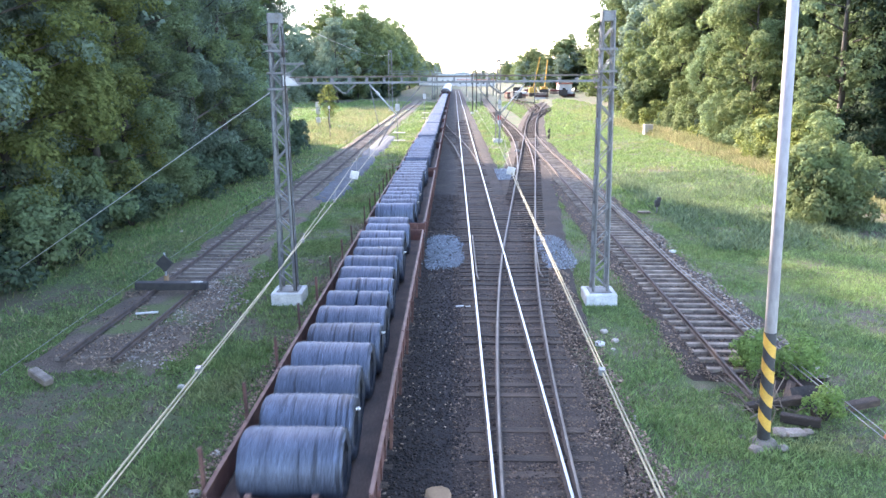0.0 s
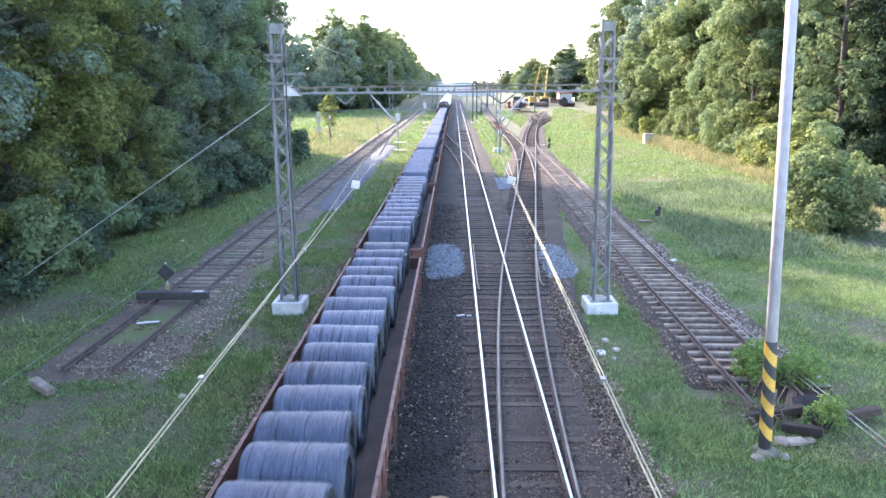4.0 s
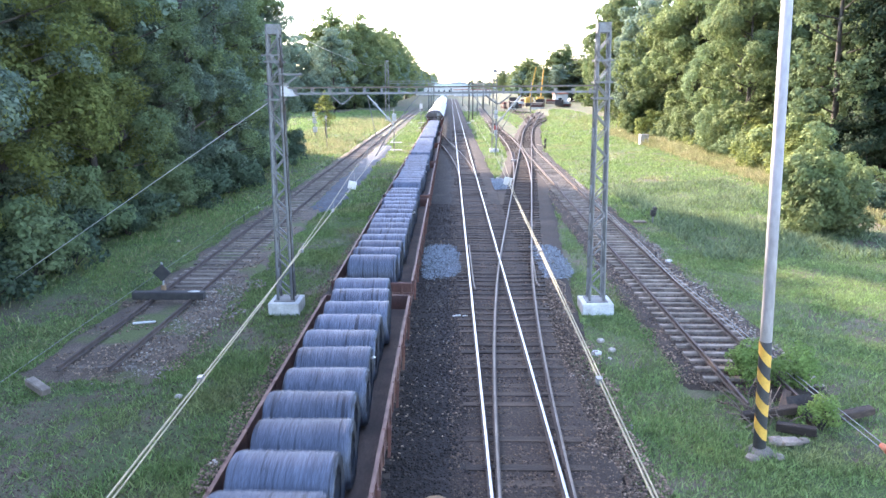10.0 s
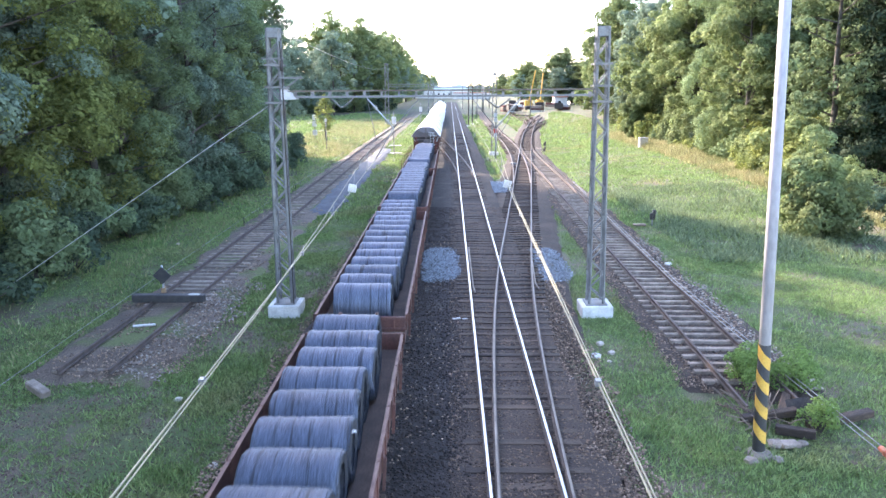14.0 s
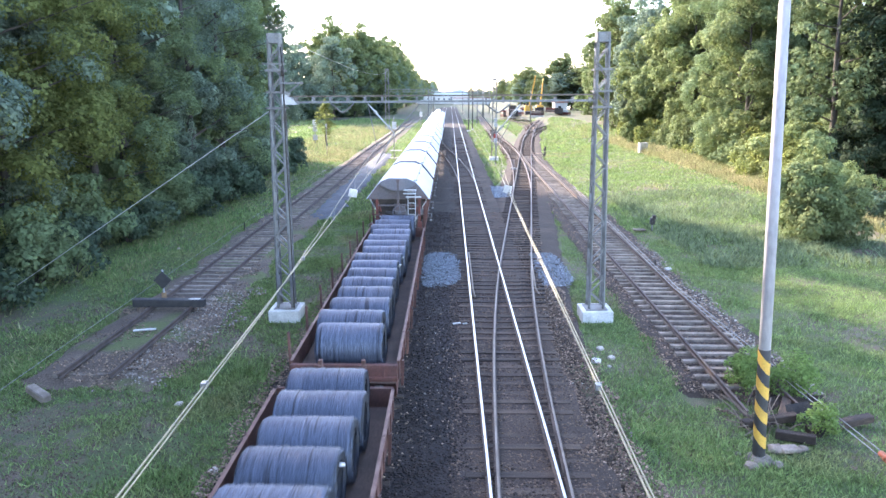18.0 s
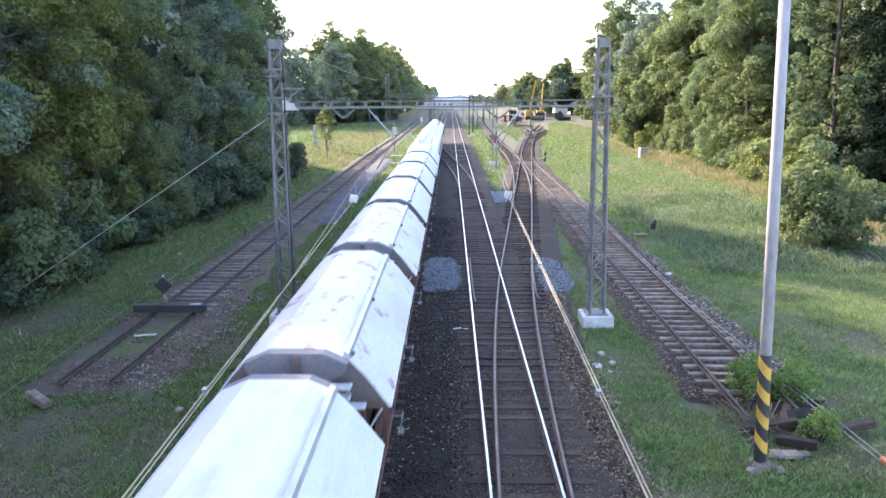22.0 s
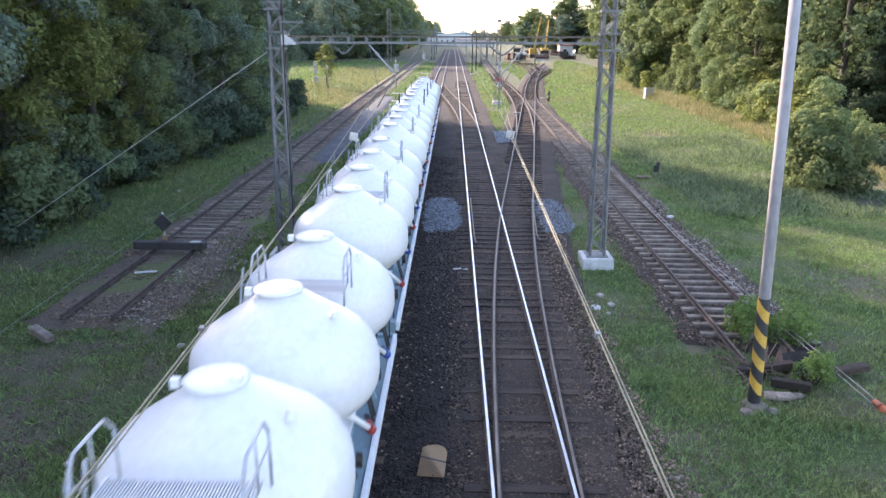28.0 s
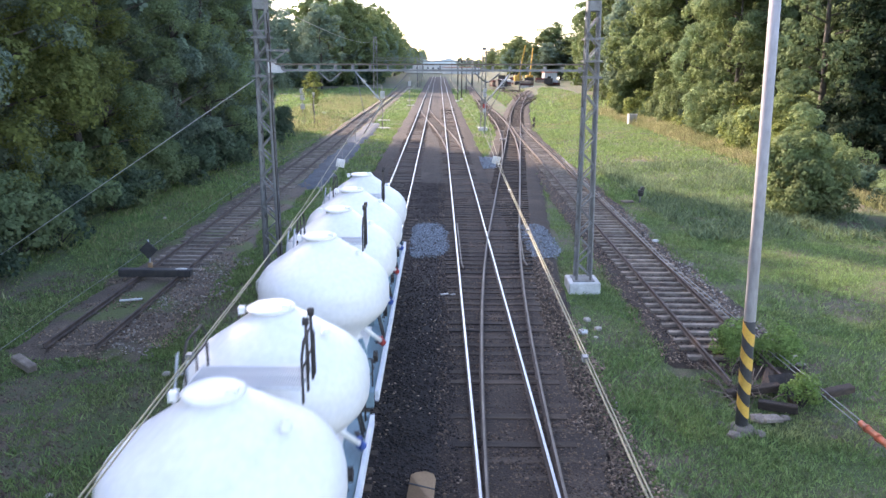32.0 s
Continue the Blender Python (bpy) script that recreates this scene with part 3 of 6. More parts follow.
bed("ballast_main", lambda y: 0.3, -60, 420, 1.75, 1.6, -0.178, "cinder", "brown ballast under the main track", wob=0.3)
bed("ballast_branch", lambda y: x_branch(y) + 0.2, 20, 230, 2.0, 1.9, -0.215, "cinder", "dark brown ballast under the branching track")
bed("ballast_siding_right", lambda y: x_siding_right(y), 17.0, 100, 1.7, 1.75, -0.25, "cinder", "brown ballast with soil under the siding", wob=0.5)
bed("ballast_siding_left", x_siding_left, 18.2, 260, 1.6, 1.8, -0.228, "gravel", "grey-brown gravel under the buffer siding", wob=0.6)
bed("ballast_yard", x_yard, 70, 260, 1.1, 1.1, -0.22, "cinder", "brown ballast under a yard track")
bed("ballast_crossover", lambda y: -2.0, 60, 140, 4.3, 4.2, -0.20, "cinder", "dark ballast under the crossover")


# ---- tracks ----
RAIL = [(-0.065, -0.16), (0.065, -0.16), (0.065, -0.145), (0.012, -0.125), (0.012, -0.045), (0.036, -0.035), (0.036, -0.006), (0.028, 0.0), (-0.028, 0.0), (-0.036, -0.006), (-0.036, -0.035), (-0.012, -0.045), (-0.012, -0.125), (-0.065, -0.145)]


def rail_mesh(fn, side, y0, y1, top, step=2.0, lift=0.0):
    ys = [y0]
    while ys[-1] < y1 - 1e-6:
        ys.append(min(y1, ys[-1] + step * (1 if ys[-1] < 100 else 3)))
    vs, fs, mi = [], [], []
    n = len(RAIL)
    for y in ys:
        s = dx(fn, y)
        k = math.hypot(1, s)
        for u, z in RAIL:
            d = side * 0.7535 + u
            vs.append((fn(y) + d / k, y - d * s / k, z + lift))
    for j in range(len(ys) - 1):
        for k in range(n):
            fs.append((j * n + k, j * n + (k + 1) % n, (j + 1) * n + (k + 1) % n, (j + 1) * n + k))
            mi.append(1 if k == 7 else 0)
    fs.append(tuple(range(n))[::-1])
    mi.append(0)
    fs.append(tuple((len(ys) - 1) * n + k for k in range(n)))
    mi.append(0)
    me = mesh_from("rail", vs, fs, ["rust_rail", top])
    for p, m in zip(me.polygons, mi):
        p.material_index = m
    return me


def sleeper_mesh(kind, length=2.5, mat="concrete_sleeper"):
    bm = bmesh.new()
    if kind == "timber":
        box(bm, 0, 0, -0.215, length, 0.25, 0.13)
        for s in (-1, 1):
            box(bm, s * 0.7535, 0, -0.147, 0.36, 0.17, 0.022)
        return mesh_of("sleeper", bm, "timber", 0.012)
    prism(bm, [(-0.13, -0.29), (0.13, -0.29), (0.10, -0.155), (-0.10, -0.155)], -length / 2, length / 2)
    for v in bm.verts:
        v.co = Vector((v.co.y, v.co.x, v.co.z - (0.03 if abs(v.co.y) < 0.3 else 0)))
    for s in (-1, 1):
        box(bm, s * 0.7535, 0, -0.147, 0.30, 0.16, 0.02)
    return mesh_of("sleeper", bm, mat, 0.01)


TIMBER, CONCRETE, WORN = sleeper_mesh("timber"), sleeper_mesh("concrete"), sleeper_mesh("concrete", mat="worn_sleeper")
rng = random.Random(4)


def track(name, label, fn, y0, y1, top, kind, pitch=0.655, sy0=None, sy1=None, left=(None, None), right=(None, None), sleeper_to=120, width=None, shift=0.0):
    t = thing(name, label, "railway track", kind="structure")
    part("rail", rail_mesh(fn, -1, left[0] or y0, left[1] or y1, top), None, t)
    part("rail", rail_mesh(fn, 1, right[0] or y0, right[1] or y1, top), None, t)
    y = sy0 if sy0 is not None else y0
    end = min(sy1 or y1, sleeper_to)
    me = {"timber": TIMBER, "concrete": CONCRETE, "worn": WORN}[kind]
    while y < end:
        w = width(y) if width else (1.0, 0.0)
        ob = part("sleeper", me, None, t, at=Matrix.LocRotScale((fn(y) + shift + w[1] + rng.uniform(-0.03, 0.03), y + rng.uniform(-0.03, 0.03), rng.uniform(-0.03, 0.006) - (0.085 * (1 - smoothstep(25.5, 29, y)) if kind == "worn" else 0)), Euler((0, 0, -math.atan(dx(fn, y)) * (0.5 if width else 1) + rng.uniform(-0.012, 0.012))), (w[0], 1, 1)))
        y += pitch
    return t


def long_timbers(y):
    """Turnout timbers grow with the branch."""
    if y < 44:
        return ((2.55 + x_branch(y)) / 2.5, x_branch(y) / 2)
    return (1.0, 0.0)


track("main_track", "polished main line rails on dark oily timber sleepers", x_main, -60, 420, "rail_top", "timber", 0.64, -4.24, 150, sleeper_to=135, width=long_timbers)
track("train_track", "polished rails of the track the goods train runs on", x_train, -60, 420, "rail_top", "timber", 0.66, -3.9, 150, sleeper_to=120)
track("branch_track", "branching track with dull rails on dark sleepers", x_branch, 4.6, 240, "rail_dull", "timber", 0.66, 44, 180, sleeper_to=150)
track("right_siding_track", "rusty siding rails on pale concrete sleepers", x_siding_right, 17.3, 108, "rust_rail", "concrete", 0.66, 19.4, 96)
track("left_siding_track", "rusty siding ending at a stop beam on worn sleepers", x_siding_left, 19.6, 250, "rust_rail", "worn", 0.66, 20.2, 150)
track("yard_track", "rusty yard track joining the branch", x_yard, 62, 250, "rail_dull", "timber", 0.66, 92, 170, sleeper_to=165)
track("crossover_track", "crossover rails between both main tracks", x_crossover, 63.5, 136.5, "rail_dull", "timber", 0.66, 70, 130)
track("outer_yard_track", "rusty outer yard track", x_yard_right, 132, 240, "rust_rail", "timber", 0.66, 140, 190, sleeper_to=190)


for k, (lbl, d0) in enumerate((("rusty yard track curving off the branch", 150), ("second rusty yard track curving off the branch", 168))):
    fn = lambda y, d0=d0: x_branch(min(y, 186)) - max(0, y - d0) ** 2 / 620 + (0.158 * (y - 186) if y > 186 else 0)
    bed("ballast_fan", fn, d0 + 4, 238, 1.5, 1.5, -0.23, "cinder", "brown ballast under a curving yard track")
    track("fan_track", lbl, fn, d0, 236, "rust_rail", "timber", 0.66, d0 + 12, 232, sleeper_to=232)


# ---- trees ----
def crown_mesh(name, clumps, leaves, size, mat, r, lobes=9):
    """Leaves on the outsides of small rounded lobes that sit on the surface of larger clumps."""
    g = np.random.default_rng(r.randrange(10 ** 6))
    cs = np.repeat(np.array(clumps), lobes, 0)
    d = g.normal(size=(len(cs), 3))
    d[:, 2] += 0.35
    d /= np.linalg.norm(d, axis=1)[:, None]
    rad = cs[:, 3] * g.uniform(0.34, 0.56, len(cs))
    mid = cs[:, :3] + d * (cs[:, 3] * g.uniform(0.5, 0.85, len(cs)))[:, None] * np.array((1, 1, 0.85))
    count = np.maximum(3, (leaves * rad ** 2).astype(int))
    c, q, axis = np.repeat(mid, count, 0), np.repeat(rad, count), np.repeat(d, count, 0)
    out = g.normal(size=c.shape) + axis * 0.75 + np.array((0, 0, 0.3))
    out /= np.linalg.norm(out, axis=1)[:, None]
    p = c + out * (q * (0.72 + 0.36 * g.random(len(c))))[:, None] * np.array((1, 1, 0.82))
    n = len(p)
    nrm = out + np.array((0, 0, 0.35)) + g.normal(size=(n, 3)) * 0.4
    nrm /= np.linalg.norm(nrm, axis=1)[:, None]
    u = np.cross(nrm, g.normal(size=(n, 3)))
    u /= np.linalg.norm(u, axis=1)[:, None]
    w = np.cross(nrm, u)
    k = size * g.uniform(0.6, 1.3, n)[:, None]
    quad = np.stack([p - u * k * 0.62, p - w * k * 0.36 + nrm * k * 0.1, p + u * k * 0.7 - nrm * k * 0.06, p + w * k * 0.4 + nrm * k * 0.08], 1).reshape(-1, 3)
    me = bpy.data.meshes.new(name)
    me.vertices.add(4 * n)
    me.vertices.foreach_set("co", quad.ravel())
    me.loops.add(4 * n)
    me.loops.foreach_set("vertex_index", np.arange(4 * n, dtype=np.int32))
    me.polygons.add(n)
    me.polygons.foreach_set("loop_start", np.arange(0, 4 * n, 4, dtype=np.int32))
    me.update(calc_edges=True)
    me.materials.append(M[mat])
    return me


def make_tree(seed, height, spread, mat, first=0.18, leaves=270, size=0.18, at=None, label="", category="tree"):
    r = random.Random(seed)
    t = thing("tree", label, category, "trees at the forest edge", at=at)
    bm = bmesh.new()
    lean = Vector((r.uniform(-0.04, 0.04), r.uniform(-0.04, 0.04), 1))
    rad = 0.012 * height + 0.06
    pts = [lean * (height * 0.9 * k / 7) + Vector((r.uniform(-0.2, 0.2), r.uniform(-0.2, 0.2), 0)) * (k > 0) for k in range(8)]
    for k in range(7):
        bar(bm, pts[k], pts[k + 1], rad * (1 - k / 7.6), rad * (1 - (k + 1) / 7.6), 8, caps=False)
    clumps = []
    for k in range(26):
        u = first + (0.95 - first) * (k + r.random()) / 26
        base = lean * (height * u * 0.9)
        reach = spread * (math.sin(math.pi * min(1, 0.22 + 0.75 * (u - first) / (1 - first)))) * r.uniform(0.55, 1.05)
        a = k * 2.4 + r.uniform(-0.5, 0.5)
        tip = base + Vector((math.cos(a) * reach, math.sin(a) * reach, reach * r.uniform(0.15, 0.5)))
        bar(bm, base, tip, rad * 0.35 * (1 - u * 0.6), 0.02, 5, caps=False)
        cr = spread * r.uniform(0.2, 0.4)
        clumps.append((tip.x, tip.y, tip.z, cr))
        if r.random() < 0.6:
            m = base.lerp(tip, 0.5)
            clumps.append((m.x, m.y, m.z + 0.3, cr * 0.8))
    clumps.append((*(lean * height * 0.93), spread * 0.4))
    part("trunk", bm, "bark", t)
    part("crown", crown_mesh("crown", clumps, leaves, size, mat, r), None, t)
    return t


def make_bush(seed, height, spread, mat, leaves=300, size=0.16, label="", at=None, stems=9, lump=(0.26, 0.4), low=0.3):
    r = random.Random(seed)
    t = thing("bush", label, "bush", "bushes at the forest edge", at=at)
    bm, clumps = bmesh.new(), []
    for k in range(stems):
        a, d = r.uniform(0, 6.3), spread * r.random() ** 0.7 * 0.75
        top = Vector((math.cos(a) * d, math.sin(a) * d, height * r.uniform(low, 0.85) * (1 - 0.5 * d / spread)))
        bar(bm, (top.x * 0.2, top.y * 0.2, -0.1), top, 0.035, 0.012, 5, caps=False)
        clumps.append((*top, height * r.uniform(*lump)))
    part("stem", bm, "bark", t)
    part("foliage", crown_mesh("foliage", clumps, leaves, size, mat, r), None, t)
    return t


TREES = [
    make_tree(11, 22, 5.2, "leaf_blue", 0.06, 320, 0.15, pose(-26, 24, 0.1, 0, 0, 0), "tall dark bluish-green broadleaf tree at the forest edge"),
    make_tree(12, 25, 5.6, "leaf", 0.08, 290, 0.16, pose(-27, 44, 0.1, 0, 0, 40), "tall dense green broadleaf tree at the forest edge"),
    make_tree(13, 19, 4.8, "leaf_blue", 0.05, 320, 0.15, pose(-24, 34, 0.1, 0, 0, 80), "broad dark green tree leaning over the siding's verge"),
    make_tree(14, 24, 5.0, "leaf", 0.10, 120, 0.27, pose(31, 62, 0.5, 0, 0, 10), "tall sunlit green tree with rounded boughs"),
    make_tree(15, 17, 4.6, "leaf_sun_yellow", 0.06, 280, 0.15, pose(-22.5, 12, 0.1, 0, 0, 0), "tree at the forest edge, sunlight put into its yellow-green leaves"),
]
TREES.append(make_tree(16, 23, 4.8, "leaf_recess_shade", 0.42, 110, 0.27, pose(47, 48, 0.4), "tall tree with a long bare trunk, shade put into its leaves"))
TREES.append(make_tree(17, 21, 5.0, "leaf_recess_shade", 0.04, 100, 0.28, pose(52, 40, 0.4), "dense tree inside the forest, shade put into its leaves"))
TREES.append(make_tree(18, 21, 5.4, "leaf_sun_haze", 0.05, 120, 0.27, pose(33, 84, 0.5, 0, 0, 70), "broad light green tree, sunlight put into its rounded boughs' colour"))
# lighter and bluish leaf tones stand in for haze at this distance
FAR_TREES = [
    make_tree(51, 23, 6.2, "leaf_blue", 0.06, 56, 0.43, pose(-34, 205, 0.1), "distant bluish-green tree, haze put into its leaves"),
    make_tree(52, 25, 6.4, "leaf_sun_haze", 0.06, 56, 0.43, pose(-33, 240, 0.1), "distant dense green tree, haze put into its leaves"),
    make_tree(53, 20, 6.2, "leaf_sun_haze", 0.06, 56, 0.43, pose(44, 210, 0.5), "distant light green tree, haze put into its leaves"),
]
SHADED_BUSH = make_bush(34, 3.4, 2.4, "leaf_recess_shade", label="undergrowth bush inside the forest, shade put into its leaves", at=pose(46, 74, 0.3))
BUSHES = [
    make_bush(31, 3.2, 2.2, "leaf", label="rounded green bush at the forest edge", at=pose(-19.6, 30, 0)),
    make_bush(32, 2.4, 2.0, "leaf_foot_shade", label="low bush at the forest edge, shade put into its leaves", at=pose(-19.4, 41, 0)),
    make_bush(33, 3.8, 2.0, "leaf_sun_haze", label="light green bush in the sunny verge, sunlight put into its leaves", at=pose(19.5, 40, 0.2), low=0.12, stems=13),
    make_bush(35, 3.2, 2.1, "leaf_sun_yellow", label="leafy bush before the forest, sunlight put into its yellow-green leaves", at=pose(30.5, 70, 0.2), low=0.12, stems=13),
]


def plant(src, x, y, z, turn, s, wide=1.0):
    m = pose(x, y, z, 0, 0, turn)
    ob = copy_thing(src, m)
    ob.scale = (s * wide, s * wide, s * rng.uniform(0.92, 1.1))
    return ob


# forest on the left: several rows of trees, then bushes along their feet
def left_edge(y):
    """The forest's foot: close to the siding, then round a meadow, then along the line again."""
    return -22.5 - 40.0 * smoothstep(86, 108, y) * (1 - smoothstep(185, 270, y)) - 5.0 * smoothstep(185, 270, y) - 1.5 * noise.noise((y * 0.05, 1, 1))


y = 4.0
while y < 1300:
    edge = left_edge(y)
    for row in range(3 if y < 90 else 2 if y < 600 else 1):
        x = edge - row * 6.0 + rng.uniform(-1.5, 1.5)
        if y > 88 or row > 1 or (row and y > 50):
            pick = rng.choice(FAR_TREES[:2])
        else:
            pick = rng.choice([TREES[0], TREES[1], TREES[2], TREES[2]] if y > 36 else [TREES[0], TREES[4], TREES[4], TREES[2]])
        tall = 1.0 + 0.05 * row - 0.27 * smoothstep(34, 40, y) * (1 - smoothstep(50, 58, y)) - 0.36 * smoothstep(90, 108, y) * (1 - smoothstep(185, 240, y)) + 0.10 * smoothstep(185, 240, y) - 0.12 * smoothstep(350, 460, y) - 0.15 * smoothstep(460, 680, y) + 0.22 * smoothstep(950, 1200, y)
        # yellow leaves here stand in for sun coming through the edge
        if row == 0 and 30 < y < 43:
            pick, tall = TREES[4], 1.05
        plant(pick, x, y + rng.uniform(-1.5, 1.5), 0.1, rng.uniform(0, 360), rng.uniform(0.82, 1.12) * tall)
    y += 5.2 if y < 100 else (8.0 if y < 330 else 15 if y < 600 else 26)
y = 12.0
while y < 300:
    edge = left_edge(y) + 2.9
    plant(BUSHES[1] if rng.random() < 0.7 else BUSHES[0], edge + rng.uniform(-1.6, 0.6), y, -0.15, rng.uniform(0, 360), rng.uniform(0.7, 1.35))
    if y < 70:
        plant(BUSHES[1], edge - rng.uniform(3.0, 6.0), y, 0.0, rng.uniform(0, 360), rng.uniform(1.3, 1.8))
    if y > 100:
        plant(rng.choice(BUSHES[:2]), edge - rng.uniform(2.0, 4.0), y, 0.0, rng.uniform(0, 360), rng.uniform(2.0, 3.0))
    y += 2.3 if y < 130 else 4.5
# forest on the right: a recess of trees with shade in their leaf colour, two bare trunks before it, then the lit edge
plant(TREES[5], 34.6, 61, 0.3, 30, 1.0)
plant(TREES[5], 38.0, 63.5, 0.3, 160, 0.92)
y = 10.0
while y < 330:
    edge = (45.0 if y < 72 else 32.0) + 2.0 * smoothstep(74, 95, y) + 1.5 * noise.noise((y * 0.06, 7, 1))
    if y > 125:
        edge = max(edge, 0.205 * y)
    for row in range(4 if y < 72 else 5 if y < 110 else 2):
        x = edge + row * (4.6 if y < 72 else 5.5) + rng.uniform(-1.8, 1.8)
        if y < 118 and x / y > 0.5:
            continue
        if y > 105 or (row > 1 and y > 72):
            pick = rng.choice([FAR_TREES[0], FAR_TREES[1], FAR_TREES[1], FAR_TREES[2]])
        elif y > 72:
            pick = rng.choice([TREES[1], TREES[3], TREES[7], TREES[7]])
        else:
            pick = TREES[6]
        plant(pick, x, y + rng.uniform(-1.5, 1.5), 0.5, rng.uniform(0, 360), rng.uniform(0.8, 1.15) * (1 - 0.12 * smoothstep(110, 200, y)))
    y += 5.5 if y < 110 else 8
# groves behind the yard, each smaller and further off
for n, x0, x1, y0, y1, s0 in ((9, 40, 62, 318, 340, 0.95), (9, 40, 53, 440, 480, 0.85), (9, 42, 58, 620, 700, 0.8), (12, 20, 60, 760, 840, 0.55)):
    for k in range(n):
        plant(rng.choice(FAR_TREES), x0 + (x1 - x0) * (k + rng.random()) / n, rng.uniform(y0, y1), 0.2, rng.uniform(0, 360), s0 * rng.uniform(0.7, 1.08), 1.45)
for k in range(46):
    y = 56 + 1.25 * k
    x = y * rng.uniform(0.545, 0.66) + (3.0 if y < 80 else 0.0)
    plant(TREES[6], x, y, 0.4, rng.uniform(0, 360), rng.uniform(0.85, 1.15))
    plant(SHADED_BUSH, y * rng.uniform(0.55, 0.68), y + 0.6, 0.3, rng.uniform(0, 360), rng.uniform(1.0, 1.9))
y = 34.0
while y < 128:
    edge = 25.5 + 4.5 * smoothstep(40, 85, y)
    plant(rng.choice(BUSHES), edge + rng.uniform(-1.0, 1.5), y, 0.0, rng.uniform(0, 360), rng.uniform(0.8, 1.3) * (0.7 if y < 58 else 1))
    if y > 58:
        plant(rng.choice(BUSHES[:2] + BUSHES), edge + rng.uniform(2.5, 4.5), y + 1, 0.2, rng.uniform(0, 360), rng.uniform(1.4, 2.2))
        plant(rng.choice(BUSHES[2:]), edge + rng.uniform(-0.5, 2.0), y + 2, 0.1, rng.uniform(0, 360), rng.uniform(0.9, 1.6))
    y += 2.4


# ---- overhead line: portals, masts, wires ----
def lattice_mast(name, x, y, height, label, w0=0.56, w1=0.41, foot=True, zb=0.12, panel=0.52, lean=0.0):
    t = thing(name, label, "catenary mast", "overhead line masts", at=pose(x, y, 0, 0, lean, 0))
    c = lambda z: (w0 + (w1 - w0) * (z / height)) / 2
    if foot:
        bm = bmesh.new()
        box(bm, 0, 0, -0.20, 1.16, 1.16, 0.62)
        part("foundation", bm, "concrete", t, "white square concrete foundation", 0.03)
        bm = bmesh.new()
        box(bm, 0, 0, 0.12, 0.80, 0.80, 0.05)
        part("base_plate", bm, "galv", t, bevel=0.01)
    for sx, sy in ((-1, -1), (1, -1), (1, 1), (-1, 1)):
        bm = bmesh.new()
        p0, p1 = Vector((sx * c(0), sy * c(0), zb)), Vector((sx * c(height), sy * c(height), height))
        beam(bm, p0, p1, 0.095, 0.014)
        beam(bm, p0 + Vector((-sx * 0.036, sy * 0.0, 0)), p1 + Vector((-sx * 0.036, 0, 0)), 0.012, 0.085)
        part("leg", bm, "galv", t)
    for face in range(4):
        z, k = zb + 0.15, 0
        while z + panel < height:
            bm = bmesh.new()
            a, b = c(z), c(z + panel)
            s = 1 if k % 2 else -1
            p, q = {0: ((-s * a, -a), (s * b, -b)), 1: ((a, -s * a), (b, s * b)), 2: ((-s * a, a), (s * b, b)), 3: ((-a, -s * a), (-b, s * b))}[face]
            beam(bm, (*p, z), (*q, z + panel), 0.05, 0.045)
            part("lacing_bar", bm, "galv", t)
            z += panel
            k += 1
    bm = bmesh.new()
    box(bm, 0, 0, height - 0.16, w1 + 0.05, w1 + 0.05, 0.34)
    part("cap_plate", bm, "galv", t, bevel=0.01)
    for z in (height - 1.25, height - 2.0, height - 2.55):
        bm = bmesh.new()
        for s in (-1, 1):
            box(bm, 0, s * (c(z) + 0.035), z, 2 * c(z) + 0.22, 0.06, 0.07)
            box(bm, s * (c(z) + 0.035), 0, z, 0.06, 2 * c(z) + 0.10, 0.07)
        part("collar", bm, "galv", t)
    return t


PY = 26.1
mast_l = lattice_mast("portal_mast", -7.78, PY, 10.05, "grey lattice steel mast on a white concrete foundation")
mast_r = lattice_mast("portal_mast", 3.89, PY, 10.1, "grey lattice steel mast on a white concrete foundation", lean=-1.0)
bm = bmesh.new()
for z in (8.05, 8.42):
    box(bm, 0, 0, z, 0.06, 0.9, 0.06)
box(bm, 0.22, 0, 8.42, 0.75, 0.07, 0.07)
box(bm, 0.22, -0.3, 8.42, 0.75, 0.06, 0.06)
part("bracket", bm, "galv", mast_l, at=pose(0.35, 0, -0.05))

bm = bmesh.new()
polyline(bm, [(0.26, -0.30, 9.6), (0.31, -0.31, 8.9), (0.30, -0.31, 6.0), (0.34, -0.33, 3.0), (0.36, -0.36, 0.15)], 0.022, 6)
part("cable", bm, "dark", mast_l, "dark cable clipped down the mast")
bm = bmesh.new()
bar(bm, (0.30, -0.31, 8.95), (0.30, -0.31, 8.60), 0.06, seg=10)
part("insulator", bm, "dark", mast_l, "small dark insulator")
for za, zb, xa, xb in ((8.42, 8.02, 0.95, 0.45), (9.02, 9.02, -0.4, 0.4)):
    bm = bmesh.new()
    beam(bm, (xa, -0.28, za), (xb, -0.28, zb), 0.05, 0.05)
    part("brace", bm, "galv", mast_l)

for yy in (-0.24, 0.24):
    bm = bmesh.new()
    prism(bm, [(-0.02, 7.62), (0.5, 7.62), (0.5, 7.68), (0.12, 7.98), (-0.02, 7.98)], yy - 0.012, yy + 0.012)
    part("gusset", bm, "steel_light", mast_l, "pale triangular gusset plate", at=pose(0.24, 0, 0))

portal = thing("portal_beam", "slender grey twin-chord steel beam spanning the tracks", "portal beam", at=pose(0, PY, 0))
